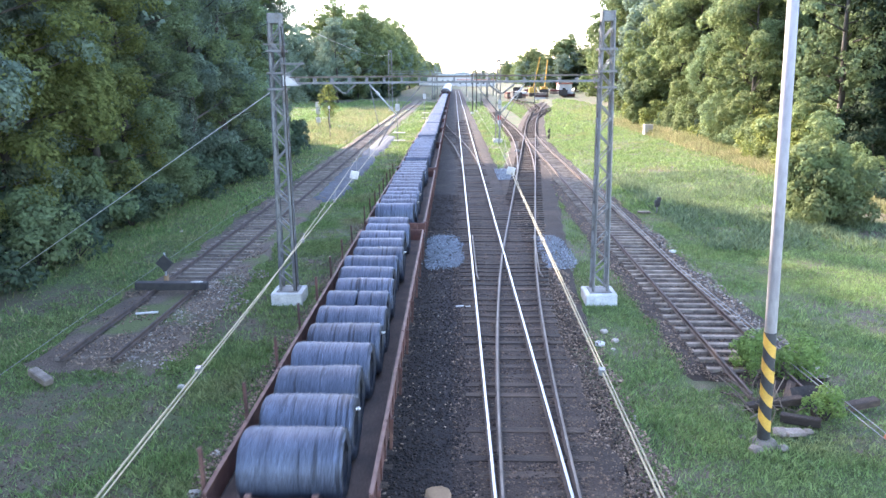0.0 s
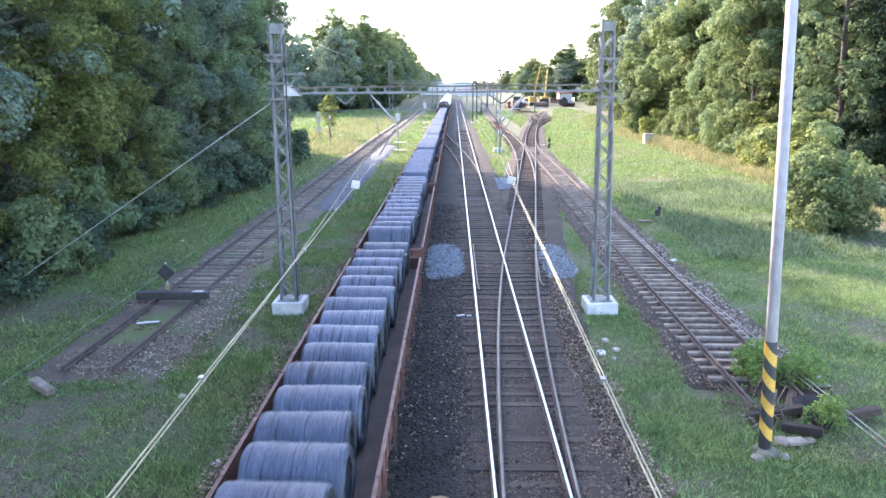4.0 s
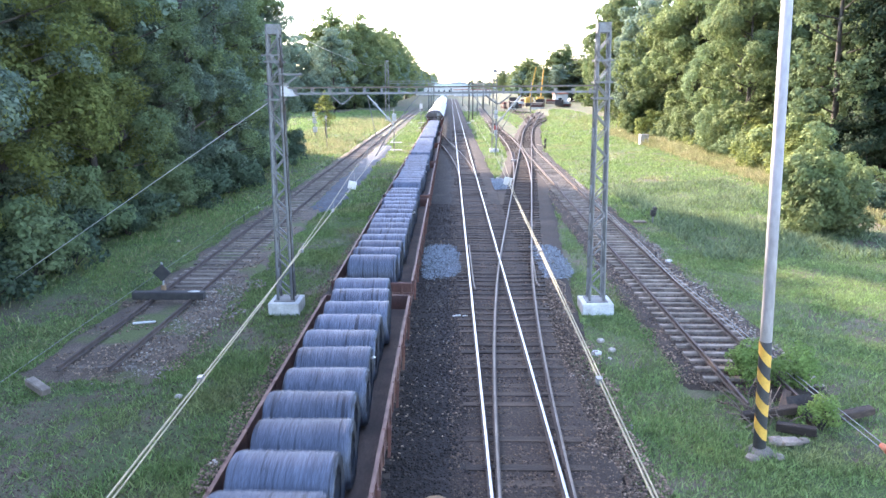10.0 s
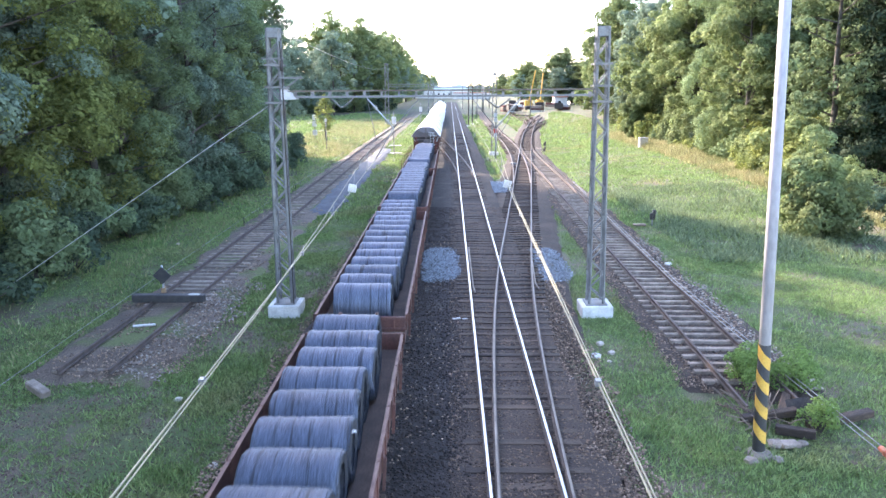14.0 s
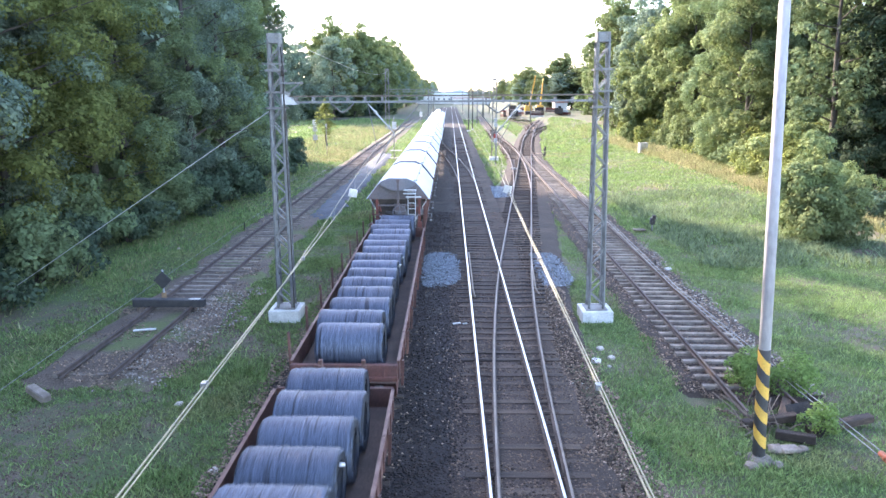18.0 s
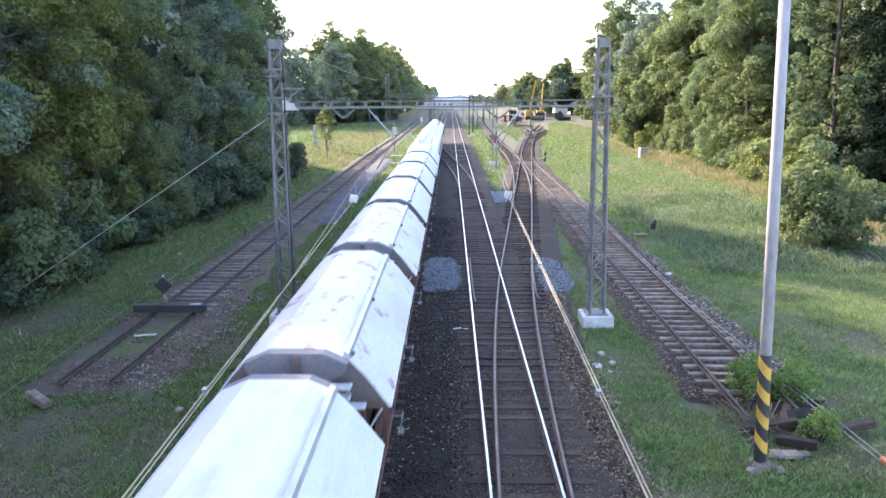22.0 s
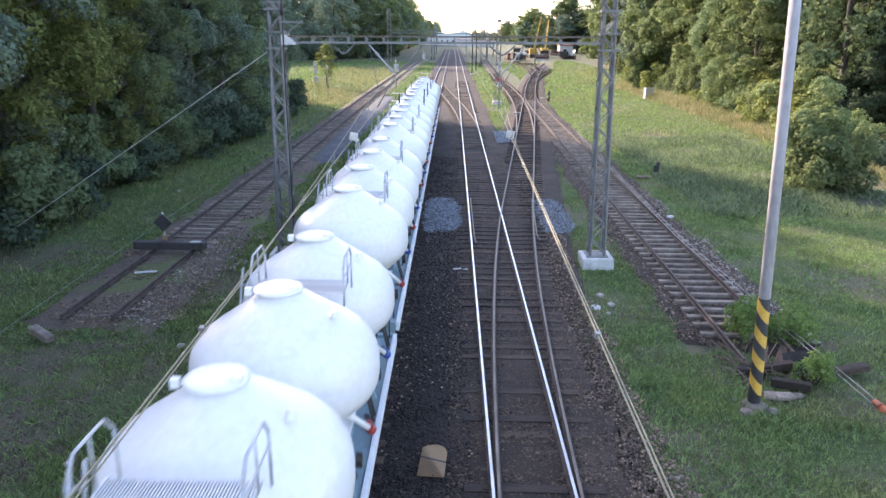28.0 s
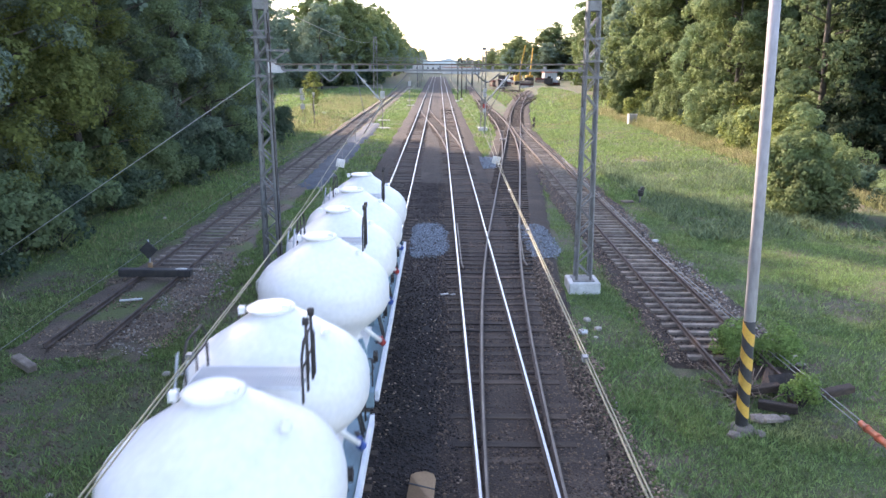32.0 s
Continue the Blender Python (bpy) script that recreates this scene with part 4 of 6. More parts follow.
for yy, zz, w in ((-0.17, 7.925, 0.05), (0.17, 7.925, 0.05), (-0.17, 7.72, 0.07), (0.17, 7.72, 0.07)):
    bm = bmesh.new()
    beam(bm, (-7.5, yy, zz - 0.02), (3.55, yy, zz + 0.06), w, w)
    part("chord", bm, "rail_dull" if zz > 7.8 else "galv", portal)
for k in range(18):
    bm = bmesh.new()
    x = -7.1 + k * 0.615
    box(bm, x, -0.17, 7.82, 0.06, 0.05, 0.16)
    box(bm, x, 0.17, 7.82, 0.06, 0.05, 0.16)
    box(bm, x, 0, 7.72, 0.05, 0.28, 0.05)
    part("post", bm, "galv", portal)


for x0, x1, xm in ((-5.85, -5.05, -5.45), (-0.35, 0.55, 0.1)):
    bm = bmesh.new()
    polyline_pts = ((x0, 7.66), (xm - 0.06, 7.36), (xm + 0.06, 7.36), (x1, 7.66))
    for (xa, za), (xb, zb2) in zip(polyline_pts, polyline_pts[1:]):
        bar(bm, (xa, 0, za), (xb, 0, zb2), 0.03, seg=8)
    part("hanger", bm, "galv", portal, "V-shaped hanger below the beam")


def wire(name, pts, r, mat, label, category="overhead wire"):
    bm = bmesh.new()
    for a, b in zip(pts, pts[1:]):
        bar(bm, a, b, r, seg=5, caps=False)
    ob = new(name, mesh_of(name, bm, mat))
    return tagged(ob, label, category, "overhead wires")


def hang(a, b, sag, n=10):
    a, b = Vector(a), Vector(b)
    return [a.lerp(b, k / n) - Vector((0, 0, 4 * sag * (k / n) * (1 - k / n))) for k in range(n + 1)]


wire("feeder_wire", hang((-7.60, PY, 9.98), (-15.9, 167, 12.6), 0.9, 16), 0.014, "wire_grey", "thin grey feeder wire from mast to mast")
# contact and carrier wires over the two main tracks, with their droppers and section plates
def overhead(nm, x0, x1, x2, plate_y, arm, rise=6.0):
    line = thing("overhead_line", "brass-coloured overhead wires hung from the portal over the " + nm, "overhead line", "overhead lines")
    cx = lambda y: x0 + (x1 - x0) * (y + 8) / (PY + 8) if y < PY else x1 + (x2 - x1) * (y - PY) / 140
    cz = lambda y: 5.535 + 0.62 * smoothstep(rise, PY, y) if y < PY else 6.195 + 0.5 * ((y - PY) / 140 * 2 - 1) ** 2 - 0.5
    bm = bmesh.new()
    polyline(bm, [(cx(y), y, 5.5) for y in (-8, 0, 10, 18, PY, 60, 100, 166, 300)], 0.009)
    part("contact_wire", bm, "wire", line)
    bm = bmesh.new()
    polyline(bm, [(cx(y) + (0.065 if rise < 10 else 0.02), y, cz(y) - (0.018 if rise > 10 and y < 17 else 0)) for y in (-8, -2, 4, 8, 12, 16, 20, 24, PY, 34, 44, 60, 80, 96, 112, 130, 150, 166, 240, 300)], 0.0065)
    part("carrier_wire", bm, "wire", line)
    for y in (5.9, 10.9, 14.5, 18.6, 22.4):
        bm = bmesh.new()
        bar(bm, (cx(y), y, 5.5), (cx(y) + 0.03, y, cz(y)), 0.007, seg=5)
        box(bm, cx(y), y, 5.5, 0.05, 0.07, 0.05)
        part("dropper", bm, "wire_grey", line)
    bm = bmesh.new()
    box(bm, cx(plate_y), plate_y, 5.53, 0.21, 0.03, 0.2, Matrix.Rotation(radians(12), 3, "Y"))
    part("section_plate", bm, "concrete", line, "white square section plate", 0.006)
    bm = bmesh.new()
    bar(bm, (arm[0], PY, 7.66), (arm[1], PY, 6.62), 0.024, seg=8)
    part("support_arm", bm, "steel_light", line, "pale slanting support tube")
    for u in (0.25, 0.75):
        bm = bmesh.new()
        p, q = Vector((arm[0], PY, 7.66)), Vector((arm[1], PY, 6.62))
        for k in range(4):
            bar(bm, p.lerp(q, u + k * 0.03), p.lerp(q, u + k * 0.03 + 0.018), 0.075, 0.05, 10)
        part("insulator", bm, "concrete", line, "pale ribbed insulator")
    bm = bmesh.new()
    bar(bm, (arm[1], PY, 6.62), (x1, PY, 5.52), 0.02, seg=6)
    bar(bm, (arm[0], PY, 7.66), (x1 + 0.03, PY, cz(PY - 0.01)), 0.015, seg=6)
    bar(bm, (2 * arm[1] - arm[0], PY, 7.66), (arm[1], PY, 6.62), 0.02, seg=6)
    part("steady_arm", bm, "galv", line)


overhead("train track", -3.46, -4.28, -4.2, 18.2, (-4.55, -3.62))
overhead("main track", -0.53, 0.05, 0.0, 19.0, (0.9, 0.05), 17.0)

# low signal wires beside the right siding, ending in an orange-brown tube
sw = thing("signal_wire", "pair of grey signal wires with an orange-brown tube at the end", "signal wire", "signal wires")
for dz, o in ((0.10, 0.0), (0.16, 0.10)):
    bm = bmesh.new()
    polyline(bm, [(7.94 + o, 14.6, 0.07 + dz), (7.82 + o, 20, 0.05 + dz), (7.72 + o, 29, 0.02 + dz), (8.35 + o, 45, 0.0 + dz), (9.0 + o, 62, 0.0 + dz)], 0.013)
    part("wire", bm, "wire_grey", sw)
bm = bmesh.new()
bar(bm, (8.0, 14.7, 0.2), (8.12, 9.0, 0.22), 0.075, seg=12)
for k in range(5):
    bar(bm, (8.0 + 0.009 * k, 14.5 - 0.42 * k, 0.2), (8.003 + 0.009 * k, 14.42 - 0.42 * k, 0.2), 0.095, seg=12)
part("tube", bm, "insulator", sw, "orange-brown ribbed tube")
for y in (9.2, 22, 34, 48):
    bm = bmesh.new()
    beam(bm, (8.05 + (0.2 if y < 10 else (y - 20) * 0.022 if y > 30 else -0.15), y, -0.5), (8.05 + (0.2 if y < 10 else (y - 20) * 0.022 if y > 30 else -0.15), y, 0.3 if y < 10 else 0.12), 0.06, 0.06)
    part("stake", bm, "dark", sw)
# guy wire, and a low wire beside the left siding
wire("guy_wire", [(-8.1, PY, 7.38), (-20.3, 27.4, -0.45)], 0.018, "steel_light", "taut grey guy wire from the mast to the ground", "guy wire")
lw = thing("signal_wire", "single grey signal wire on short stakes beside the buffer siding", "signal wire", "signal wires")
bm = bmesh.new()
polyline(bm, [(-13.7, 14.0, 0.12), (-13.95, 22, 0.13), (-14.4, 42, 0.1), (-14.7, 80, 0.1), (-15.2, 120, 0.1)], 0.009)
part("wire", bm, "wire_grey", lw)
for y, x in ((16, -13.76), (30, -14.13), (44, -14.42), (60, -14.55), (80, -14.7)):
    bm = bmesh.new()
    beam(bm, (x, y, -0.5), (x, y, 0.16), 0.05, 0.05)
    part("stake", bm, "dark", lw)

# ---- striped pole ----
pole = thing("striped_pole", "tall pale concrete pole with black and yellow stripes at its foot", "pole", at=pose(5.60, 15.35, -0.3, 0, -2.3, 0))
bm = bmesh.new()
bar(bm, (0, 0, 0), (0, 0, 13.5), 0.135, 0.105, 20)
part("shaft", bm, "pole", pole)
bm = bmesh.new()
revolve(bm, [(0.139, 0.12), (0.142, 0.14), (0.142, 2.7), (0.134, 2.72)], 20)
for v in bm.verts:
    v.co.x, v.co.y = v.co.x * (1 - v.co.z * 0.02), v.co.y * (1 - v.co.z * 0.02)
part("black_base", bm, "black", pole)
for k in range(4):
    bm = bmesh.new()
    vs = []
    for j in range(21):
        a = 2 * math.pi * j / 20
        z = 0.30 + k * 0.60 + 0.17 * (1 + math.cos(a + 3.74))
        r = 0.146 * (1 - z * 0.02)
        vs.append((bm.verts.new((r * math.cos(a), r * math.sin(a), z)), bm.verts.new((r * math.cos(a), r * math.sin(a), z + 0.29))))
    for a, b in zip(vs, vs[1:]):
        bm.faces.new((a[0], b[0], b[1], a[1])).smooth = True
    part("yellow_stripe", bm, "yellow", pole, "slanting yellow stripe")
bm = bmesh.new()
revolve(bm, [(0.34, -0.1), (0.3, 0.03), (0.2, 0.10), (0.1, 0.10)], 18)
part("footing", bm, "worn_sleeper", pole)

# ---- buffer stop of the left siding: a beam across the rails with a diamond disc ----
stop = thing("stop_beam", "black timber beam laid across the siding with a white mark", "stop beam", at=pose(-12.45, 26.6, 0.1))
bm = bmesh.new()
box(bm, 0, 0, 0, 2.75, 0.34, 0.30)
part("beam", bm, "black", stop, bevel=0.03)
bm = bmesh.new()
revolve(bm, [(0, 0.012), (0.17, 0.01), (0.17, 0), (0, 0)], 16)
part("white_mark", bm, "concrete", stop, at=Matrix.LocRotScale((1.0, -0.02, 0.152), None, (1.4, 0.7, 1)))
disc = thing("stop_signal", "black diamond stop signal on a short white post", "signal", at=pose(-12.79, 27.0, -0.2))
bm = bmesh.new()
bar(bm, (0, 0, 0), (0, 0, 1.5), 0.04, seg=8)
part("post", bm, "steel_light", disc)
bm = bmesh.new()
box(bm, 0, 0, 0.45, 0.16, 0.16, 0.28)
part("lamp_box", bm, "cardboard", disc, "small tan lamp box", 0.02)
bm = bmesh.new()
box(bm, 0, -0.05, 1.1, 0.50, 0.05, 0.50, Matrix.Rotation(radians(45), 3, "Y"))
part("diamond", bm, "black", disc, "black diamond board", 0.01)

# ---- the train ----
V = 10.5
MOVERS = []


def moving(ob, x, y, z, rz=0.0):
    ob.matrix_basis = pose(x, y, z, 0, 0, rz)
    MOVERS.append((ob, x, y, z, rz))
    return ob


def wheelset(bm, y, r=0.46):
    for s in (-1, 1):
        bar(bm, (s * 0.70, y, r), (s * 0.83, y, r), r, seg=20)
        bar(bm, (s * 0.69, y, r), (s * 0.70, y, r), r + 0.03, seg=20)
    bar(bm, (-0.8, y, r), (0.8, y, r), 0.09, seg=10)


def buffers(parent, y, sgn, mat="dark"):
    for s in (-1, 1):
        bm = bmesh.new()
        bar(bm, (s * 0.875, y, 1.05), (s * 0.875, y + sgn * 0.42, 1.05), 0.11, 0.09, 12)
        bar(bm, (s * 0.875, y + sgn * 0.42, 1.05), (s * 0.875, y + sgn * 0.46, 1.05), 0.24, 0.23, 16)
        part("buffer", bm, mat, parent)
    bm = bmesh.new()
    beam(bm, (0, y, 1.0), (0, y + sgn * 0.38, 0.92), 0.12, 0.14)
    beam(bm, (0, y + sgn * 0.36, 0.95), (0, y + sgn * 0.40, 0.62), 0.09, 0.06)
    part("coupling", bm, "dark", parent)


COIL_L = 19.35


def coil_wagon(stakes, length):
    """Bogie flat wagon with low side boards; its near end is at y = 0, its length runs to +y."""
    L = length - 1.24
    w = thing("coil_wagon", "rust-brown bogie flat wagon with low side boards" + (" and raised stakes" if stakes else ""), "goods wagon", "coil wagons")
    bm = bmesh.new()
    box(bm, 0, L / 2, 1.16, 2.50, L, 0.10)
    part("floor", bm, "wagon_floor", w)
    bm = bmesh.new()
    for s in (-1, 1):
        box(bm, s * 1.22, L / 2, 1.02, 0.10, L, 0.30)
        box(bm, s * 0.45, L / 2, 0.95, 0.12, L, 0.35)
    box(bm, 0, 0.06, 1.02, 2.5, 0.12, 0.34)
    box(bm, 0, L - 0.06, 1.02, 2.5, 0.12, 0.34)
    part("underframe", bm, "wagon_rust", w)
    for s in (-1, 1):
        n = 8
        for k in range(n):
            a, b = 0.22 + k * (L - 0.44) / n + 0.02, 0.22 + (k + 1) * (L - 0.44) / n - 0.02
            bm = bmesh.new()
            box(bm, s * 1.30, (a + b) / 2, 1.43, 0.045, b - a, 0.44)
            for q in (0.2, 0.5, 0.8):
                box(bm, s * 1.335, a + q * (b - a), 1.42, 0.035, 0.10, 0.42)
            for f in bm.faces:
                f.material_index = 0
            box(bm, s * 1.30, (a + b) / 2, 1.665, 0.075, b - a, 0.035, mat=1)
            part("side_board", bm, ["wagon_rust", "wagon_worn"], w)
            bm = bmesh.new()
            ys = a + 0.25
            lean = 0.03 * s
            top = 2.32 if (stakes and s < 0) else 1.60
            beam(bm, (s * 1.37, ys, 0.95), (s * 1.37 + lean, ys, top), 0.055, 0.06)
            part("stake", bm, "wagon_rust", w)
    for y, sg in ((0.10, -1), (L - 0.10, 1)):
        bm = bmesh.new()
        box(bm, 0, y, 1.43, 2.56, 0.06, 0.46)
        box(bm, 0, y + sg * 0.04, 1.60, 2.60, 0.06, 0.10)
        box(bm, 0, y + sg * 0.05, 1.30, 2.60, 0.05, 0.07)
        for x in (-1.0, 0.0, 0.95):
            box(bm, x, y + sg * 0.05, 1.44, 0.07, 0.05, 0.30)
        part("end_board", bm, "wagon_rust", w, bevel=0.008)
        for x in (-0.55, 0.48):
            bm = bmesh.new()
            box(bm, x, y + sg * 0.11, 1.42, 0.10, 0.11, 0.76)
            box(bm, x, y + sg * 0.17, 1.62, 0.16, 0.05, 0.12)
            part("end_lug", bm, "wagon_worn", w, "worn upright lug of the end board", 0.01)
        bm = bmesh.new()
        box(bm, 0, y + sg * 0.22, 1.06, 2.3, 0.30, 0.05)
        part("end_step", bm, "wagon_rust", w)
        buffers(w, y + sg * 0.02, sg)
    for yb in (2.6, L - 2.6):
        bm = bmesh.new()
        for dy in (-0.9, 0.9):
            wheelset(bm, yb + dy)
        for s in (-1, 1):
            box(bm, s * 1.0, yb, 0.55, 0.14, 2.7, 0.28)
        part("bogie", bm, "dark", w)
    return w


def coil_mesh(seed, length=1.66, radius=0.60):
    """The outer windings, one ragged end face and the bore of a wire rod coil."""
    r = random.Random(seed)
    seg, rings = 40, 36
    vs, fs = [], []
    for i in range(2 * rings + 1):
        u = i / (2 * rings)
        x = (u - 0.5) * length
        bulge = -0.05 * max(0, (abs(u - 0.5) - 0.44) / 0.06) ** 2
        groove = (0.0 if i % 2 else -0.013) + r.uniform(-0.009, 0.006)
        for k in range(seg):
            a = 2 * math.pi * k / seg
            rr = radius + bulge + groove + 0.014 * noise.noise((math.cos(a) * 1.4, math.sin(a) * 1.4, x * 2 + seed))
            vs.append((x + 0.03 * noise.noise((math.cos(a) * 1.2, math.sin(a) * 1.2, i * 0.35 + seed * 3)), rr * math.cos(a), rr * math.sin(a) * 0.985))
    for i in range(2 * rings):
        for k in range(seg):
            fs.append((i * seg + k, i * seg + (k + 1) % seg, (i + 1) * seg + (k + 1) % seg, (i + 1) * seg + k))
    body = mesh_from("coil_body", vs, fs, "rod")
    face_vs, face_fs = [], []
    steps = (0.63, 0.72, 0.80, 0.88, 0.945)
    for n, q in enumerate(steps):
        for k in range(seg):
            a = 2 * math.pi * k / seg
            rr = radius * q
            face_vs.append((length / 2 - 0.03 + (0.03 if n % 2 else 0) + r.uniform(-0.012, 0.012), rr * math.cos(a), rr * math.sin(a)))
    for n in range(len(steps) - 1):
        for k in range(seg):
            face_fs.append((n * seg + k, n * seg + (k + 1) % seg, (n + 1) * seg + (k + 1) % seg, (n + 1) * seg + k))
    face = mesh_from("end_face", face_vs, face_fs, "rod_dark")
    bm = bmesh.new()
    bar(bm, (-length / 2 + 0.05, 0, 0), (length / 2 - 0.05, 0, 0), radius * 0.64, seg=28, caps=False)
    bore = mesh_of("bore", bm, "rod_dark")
    for me in (body, face):
        for p in me.polygons:
            p.use_smooth = True
    return body, face, bore


COILS = [coil_mesh(s, 1.62 + 0.04 * (s % 3), 0.595 + 0.01 * (s % 2)) for s in range(5)]
HALF = [coil_mesh(20 + s, 0.78, 0.6) for s in range(2)]
rng = random.Random(9)
FIRST = 146.5 - 6 * COIL_L
wagon_plain, wagon_stakes = None, None
for n in range(-1, 10):
    y0 = FIRST + n * COIL_L + 0.62 - (1.9 if n == -1 else 0)
    staked = n in (-1, 0, 9)
    stretch = 1.098 if n == -1 else 1.0
    proto = None if n == -1 else (wagon_stakes if staked else wagon_plain)
    if proto is None:
        w = coil_wagon(staked, COIL_L * stretch)
        if n == -1:
            pass
        elif staked:
            wagon_stakes = w
        else:
            wagon_plain = w
    else:
        w = copy_thing(proto, pose(0, 0, 0))
    moving(w, TRAIN_X, y0, 0)
    for k in range(15):
        yc = y0 + 0.92 + k * 1.165 * stretch + rng.uniform(-0.02, 0.02)
        xs = [(0.03 + rng.uniform(-0.09, 0.06), COILS)]
        if n == -1 and k == 6:
            xs = [(-0.38, HALF), (0.44, HALF)]
        for xo, pool in xs:
            c = thing("wire_rod_coil", "grey-blue coil of steel wire rod lying across the wagon", "wire coil", "wire rod coils")
            body, face, bore = rng.choice(pool)
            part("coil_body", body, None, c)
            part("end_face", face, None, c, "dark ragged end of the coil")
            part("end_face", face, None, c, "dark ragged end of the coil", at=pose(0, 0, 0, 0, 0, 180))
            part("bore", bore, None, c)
            if rng.random() < 0.16:
                bm = bmesh.new()
                beam(bm, (0.80, 0.05, 0.34), (0.90, -0.30, 0.50), 0.08, 0.02)
                part("tag", bm, "strap", c, "white loose tag band")
            moving(c, TRAIN_X + xo, yc, 1.21 + 0.595, rng.uniform(-1.5, 1.5))


HOP_L = 9.15


def hopper(worn):
    """Two-axle covered hopper; the near end wall is at y = 0."""
    L = 7.8
    w = thing("hopper_wagon", ("white covered hopper wagon with flaking, rust-stained roof" if worn else "white covered hopper wagon with a smooth bright roof"), "goods wagon", "covered hopper wagons")
    skin = "hopper_worn" if worn else "hopper_white"
    prof = [(-1.56, 2.95), (-1.14, 3.50), (-0.86, 3.80), (-0.45, 3.98), (0.45, 3.98), (0.86, 3.80), (1.14, 3.50), (1.56, 2.95)]
    bm = bmesh.new()
    prism(bm, prof + [(1.50, 2.93), (1.08, 3.46), (0.82, 3.75), (0.43, 3.93), (-0.43, 3.93), (-0.82, 3.75), (-1.08, 3.46), (-1.50, 2.93)], 0.0, L)
    part("roof", bm, skin, w, bevel=0.008)
    bm = bmesh.new()
    prism(bm, [(0.76, 3.84), (0.77, 3.915), (0.85, 3.885), (0.875, 3.80)], 0.02, L - 0.02)
    part("roof_rail", bm, "steel_light", w, "raised pale seam of the sliding roof")
    for yk in (0.2, L * 0.45):
        bm = bmesh.new()
        box(bm, 0.895, yk, 3.83, 0.06, 0.09, 0.07)
        part("roof_latch", bm, "hopper_end", w, "dark roof latch", 0.015)
    for y in (0.012, L - 0.012):
        sg = -1 if y < 1 else 1
        bm = bmesh.new()
        prism(bm, [(-1.52, 2.93)] + [(x * 0.985, z - 0.03) for x, z in prof[1:-1]] + [(1.52, 2.93)], y, y + sg * 0.03)
        part("end_wall", bm, "hopper_end", w)
        bm = bmesh.new()
        prism(bm, [(-0.80, 3.62), (-0.86, 3.79), (-0.45, 3.97), (0.45, 3.97), (0.86, 3.79), (0.80, 3.62), (0.30, 3.38), (-0.30, 3.38)], y + sg * 0.03, y + sg * 0.24)
        part("end_hood", bm, "hood_grey", w, "grey pentagonal end hood", bevel=0.01)
        bm = bmesh.new()
        box(bm, 0.02, y + sg * 0.27, 3.25, 0.10, 0.08, 1.3)
        bar(bm, (0.02, y + sg * 0.22, 3.86), (0.02, y + sg * 0.34, 3.86), 0.08, seg=10)
        part("drive_shaft", bm, "hopper_end", w)
        # slope coloured near black to stand in for deep shade below the wall
        bm = bmesh.new()
        prism(bm, [(-1.25, 2.93), (1.25, 2.93), (0.85, 1.7), (-0.85, 1.7)], y + sg * -0.25, y + sg * -0.20)
        part("hopper_end_slope", bm, "dark", w)
        for s in (-1, 1):
            bm = bmesh.new()
            box(bm, s * 1.04, y + sg * -0.06, 2.05, 0.13, 0.14, 1.78)
            beam(bm, (s * 1.04, y + sg * -0.06, 2.85), (s * 0.85, y + sg * -0.06, 2.3), 0.08, 0.08)
            box(bm, s * 1.04, y + sg * 0.02, 1.55, 0.26, 0.06, 0.55)
            part("corner_post", bm, "hopper_red", w, "red corner post", bevel=0.008)
        bm = bmesh.new()
        box(bm, 0, y + sg * 0.02, 2.15, 2.3, 0.05, 0.05)
        box(bm, 0, y + sg * 0.02, 2.62, 2.0, 0.05, 0.08)
        part("cross_rail", bm, "hopper_end", w)
        if sg < 0:
            lad = bmesh.new()
            for x in (0.50, 0.86):
                beam(lad, (x, y - 0.20, 1.55), (x, y - 0.20, 3.35), 0.035, 0.035)
            for k in range(7):
                beam(lad, (0.50, y - 0.20, 1.65 + k * 0.28), (0.86, y - 0.20, 1.65 + k * 0.28), 0.03, 0.03)
            part("ladder", lad, "steel_light", w, "light steel ladder")
            for z, x0, x1 in ((3.42, 0.30, 0.92), (3.24, 0.28, 0.90), (3.08, 0.40, 1.15)):
                bm = bmesh.new()
                box(bm, (x0 + x1) / 2, y - 0.28, z, x1 - x0, 0.24, 0.04)
                part("step", bm, "grating", w, "grey grated step", bevel=0.006)
            bm = bmesh.new()
            wx, wz, wr = 0.10, 2.34, 0.33
            for k in range(20):
                a, b = 2 * math.pi * k / 20, 2 * math.pi * (k + 1) / 20
                bar(bm, (wx + wr * math.cos(a), y - 0.42, wz + wr * math.sin(a)), (wx + wr * math.cos(b), y - 0.42, wz + wr * math.sin(b)), 0.024, seg=6)
            for k in range(5):
                a = k * 2 * math.pi / 5 + 0.3
                bar(bm, (wx, y - 0.40, wz), (wx + wr * math.cos(a), y - 0.42, wz + wr * math.sin(a)), 0.02, seg=5)
            bar(bm, (wx, y - 0.20, wz), (wx, y - 0.45, wz), 0.05, seg=10)
            part("hand_wheel", bm, "hood_grey", w, "grey spoked hand wheel")
            bm = bmesh.new()
            box(bm, wx, y - 0.10, 2.40, 0.52, 0.24, 0.42)
            box(bm, wx, y - 0.10, 2.66, 0.60, 0.26, 0.08)
            part("gear_box", bm, "hopper_end", w, bevel=0.03)
            bm = bmesh.new()
            box(bm, 0.42, y - 0.36, 2.02, 0.95, 0.22, 0.05)
            part("step", bm, "grating", w, "grey grated step", bevel=0.006)
            bm = bmesh.new()
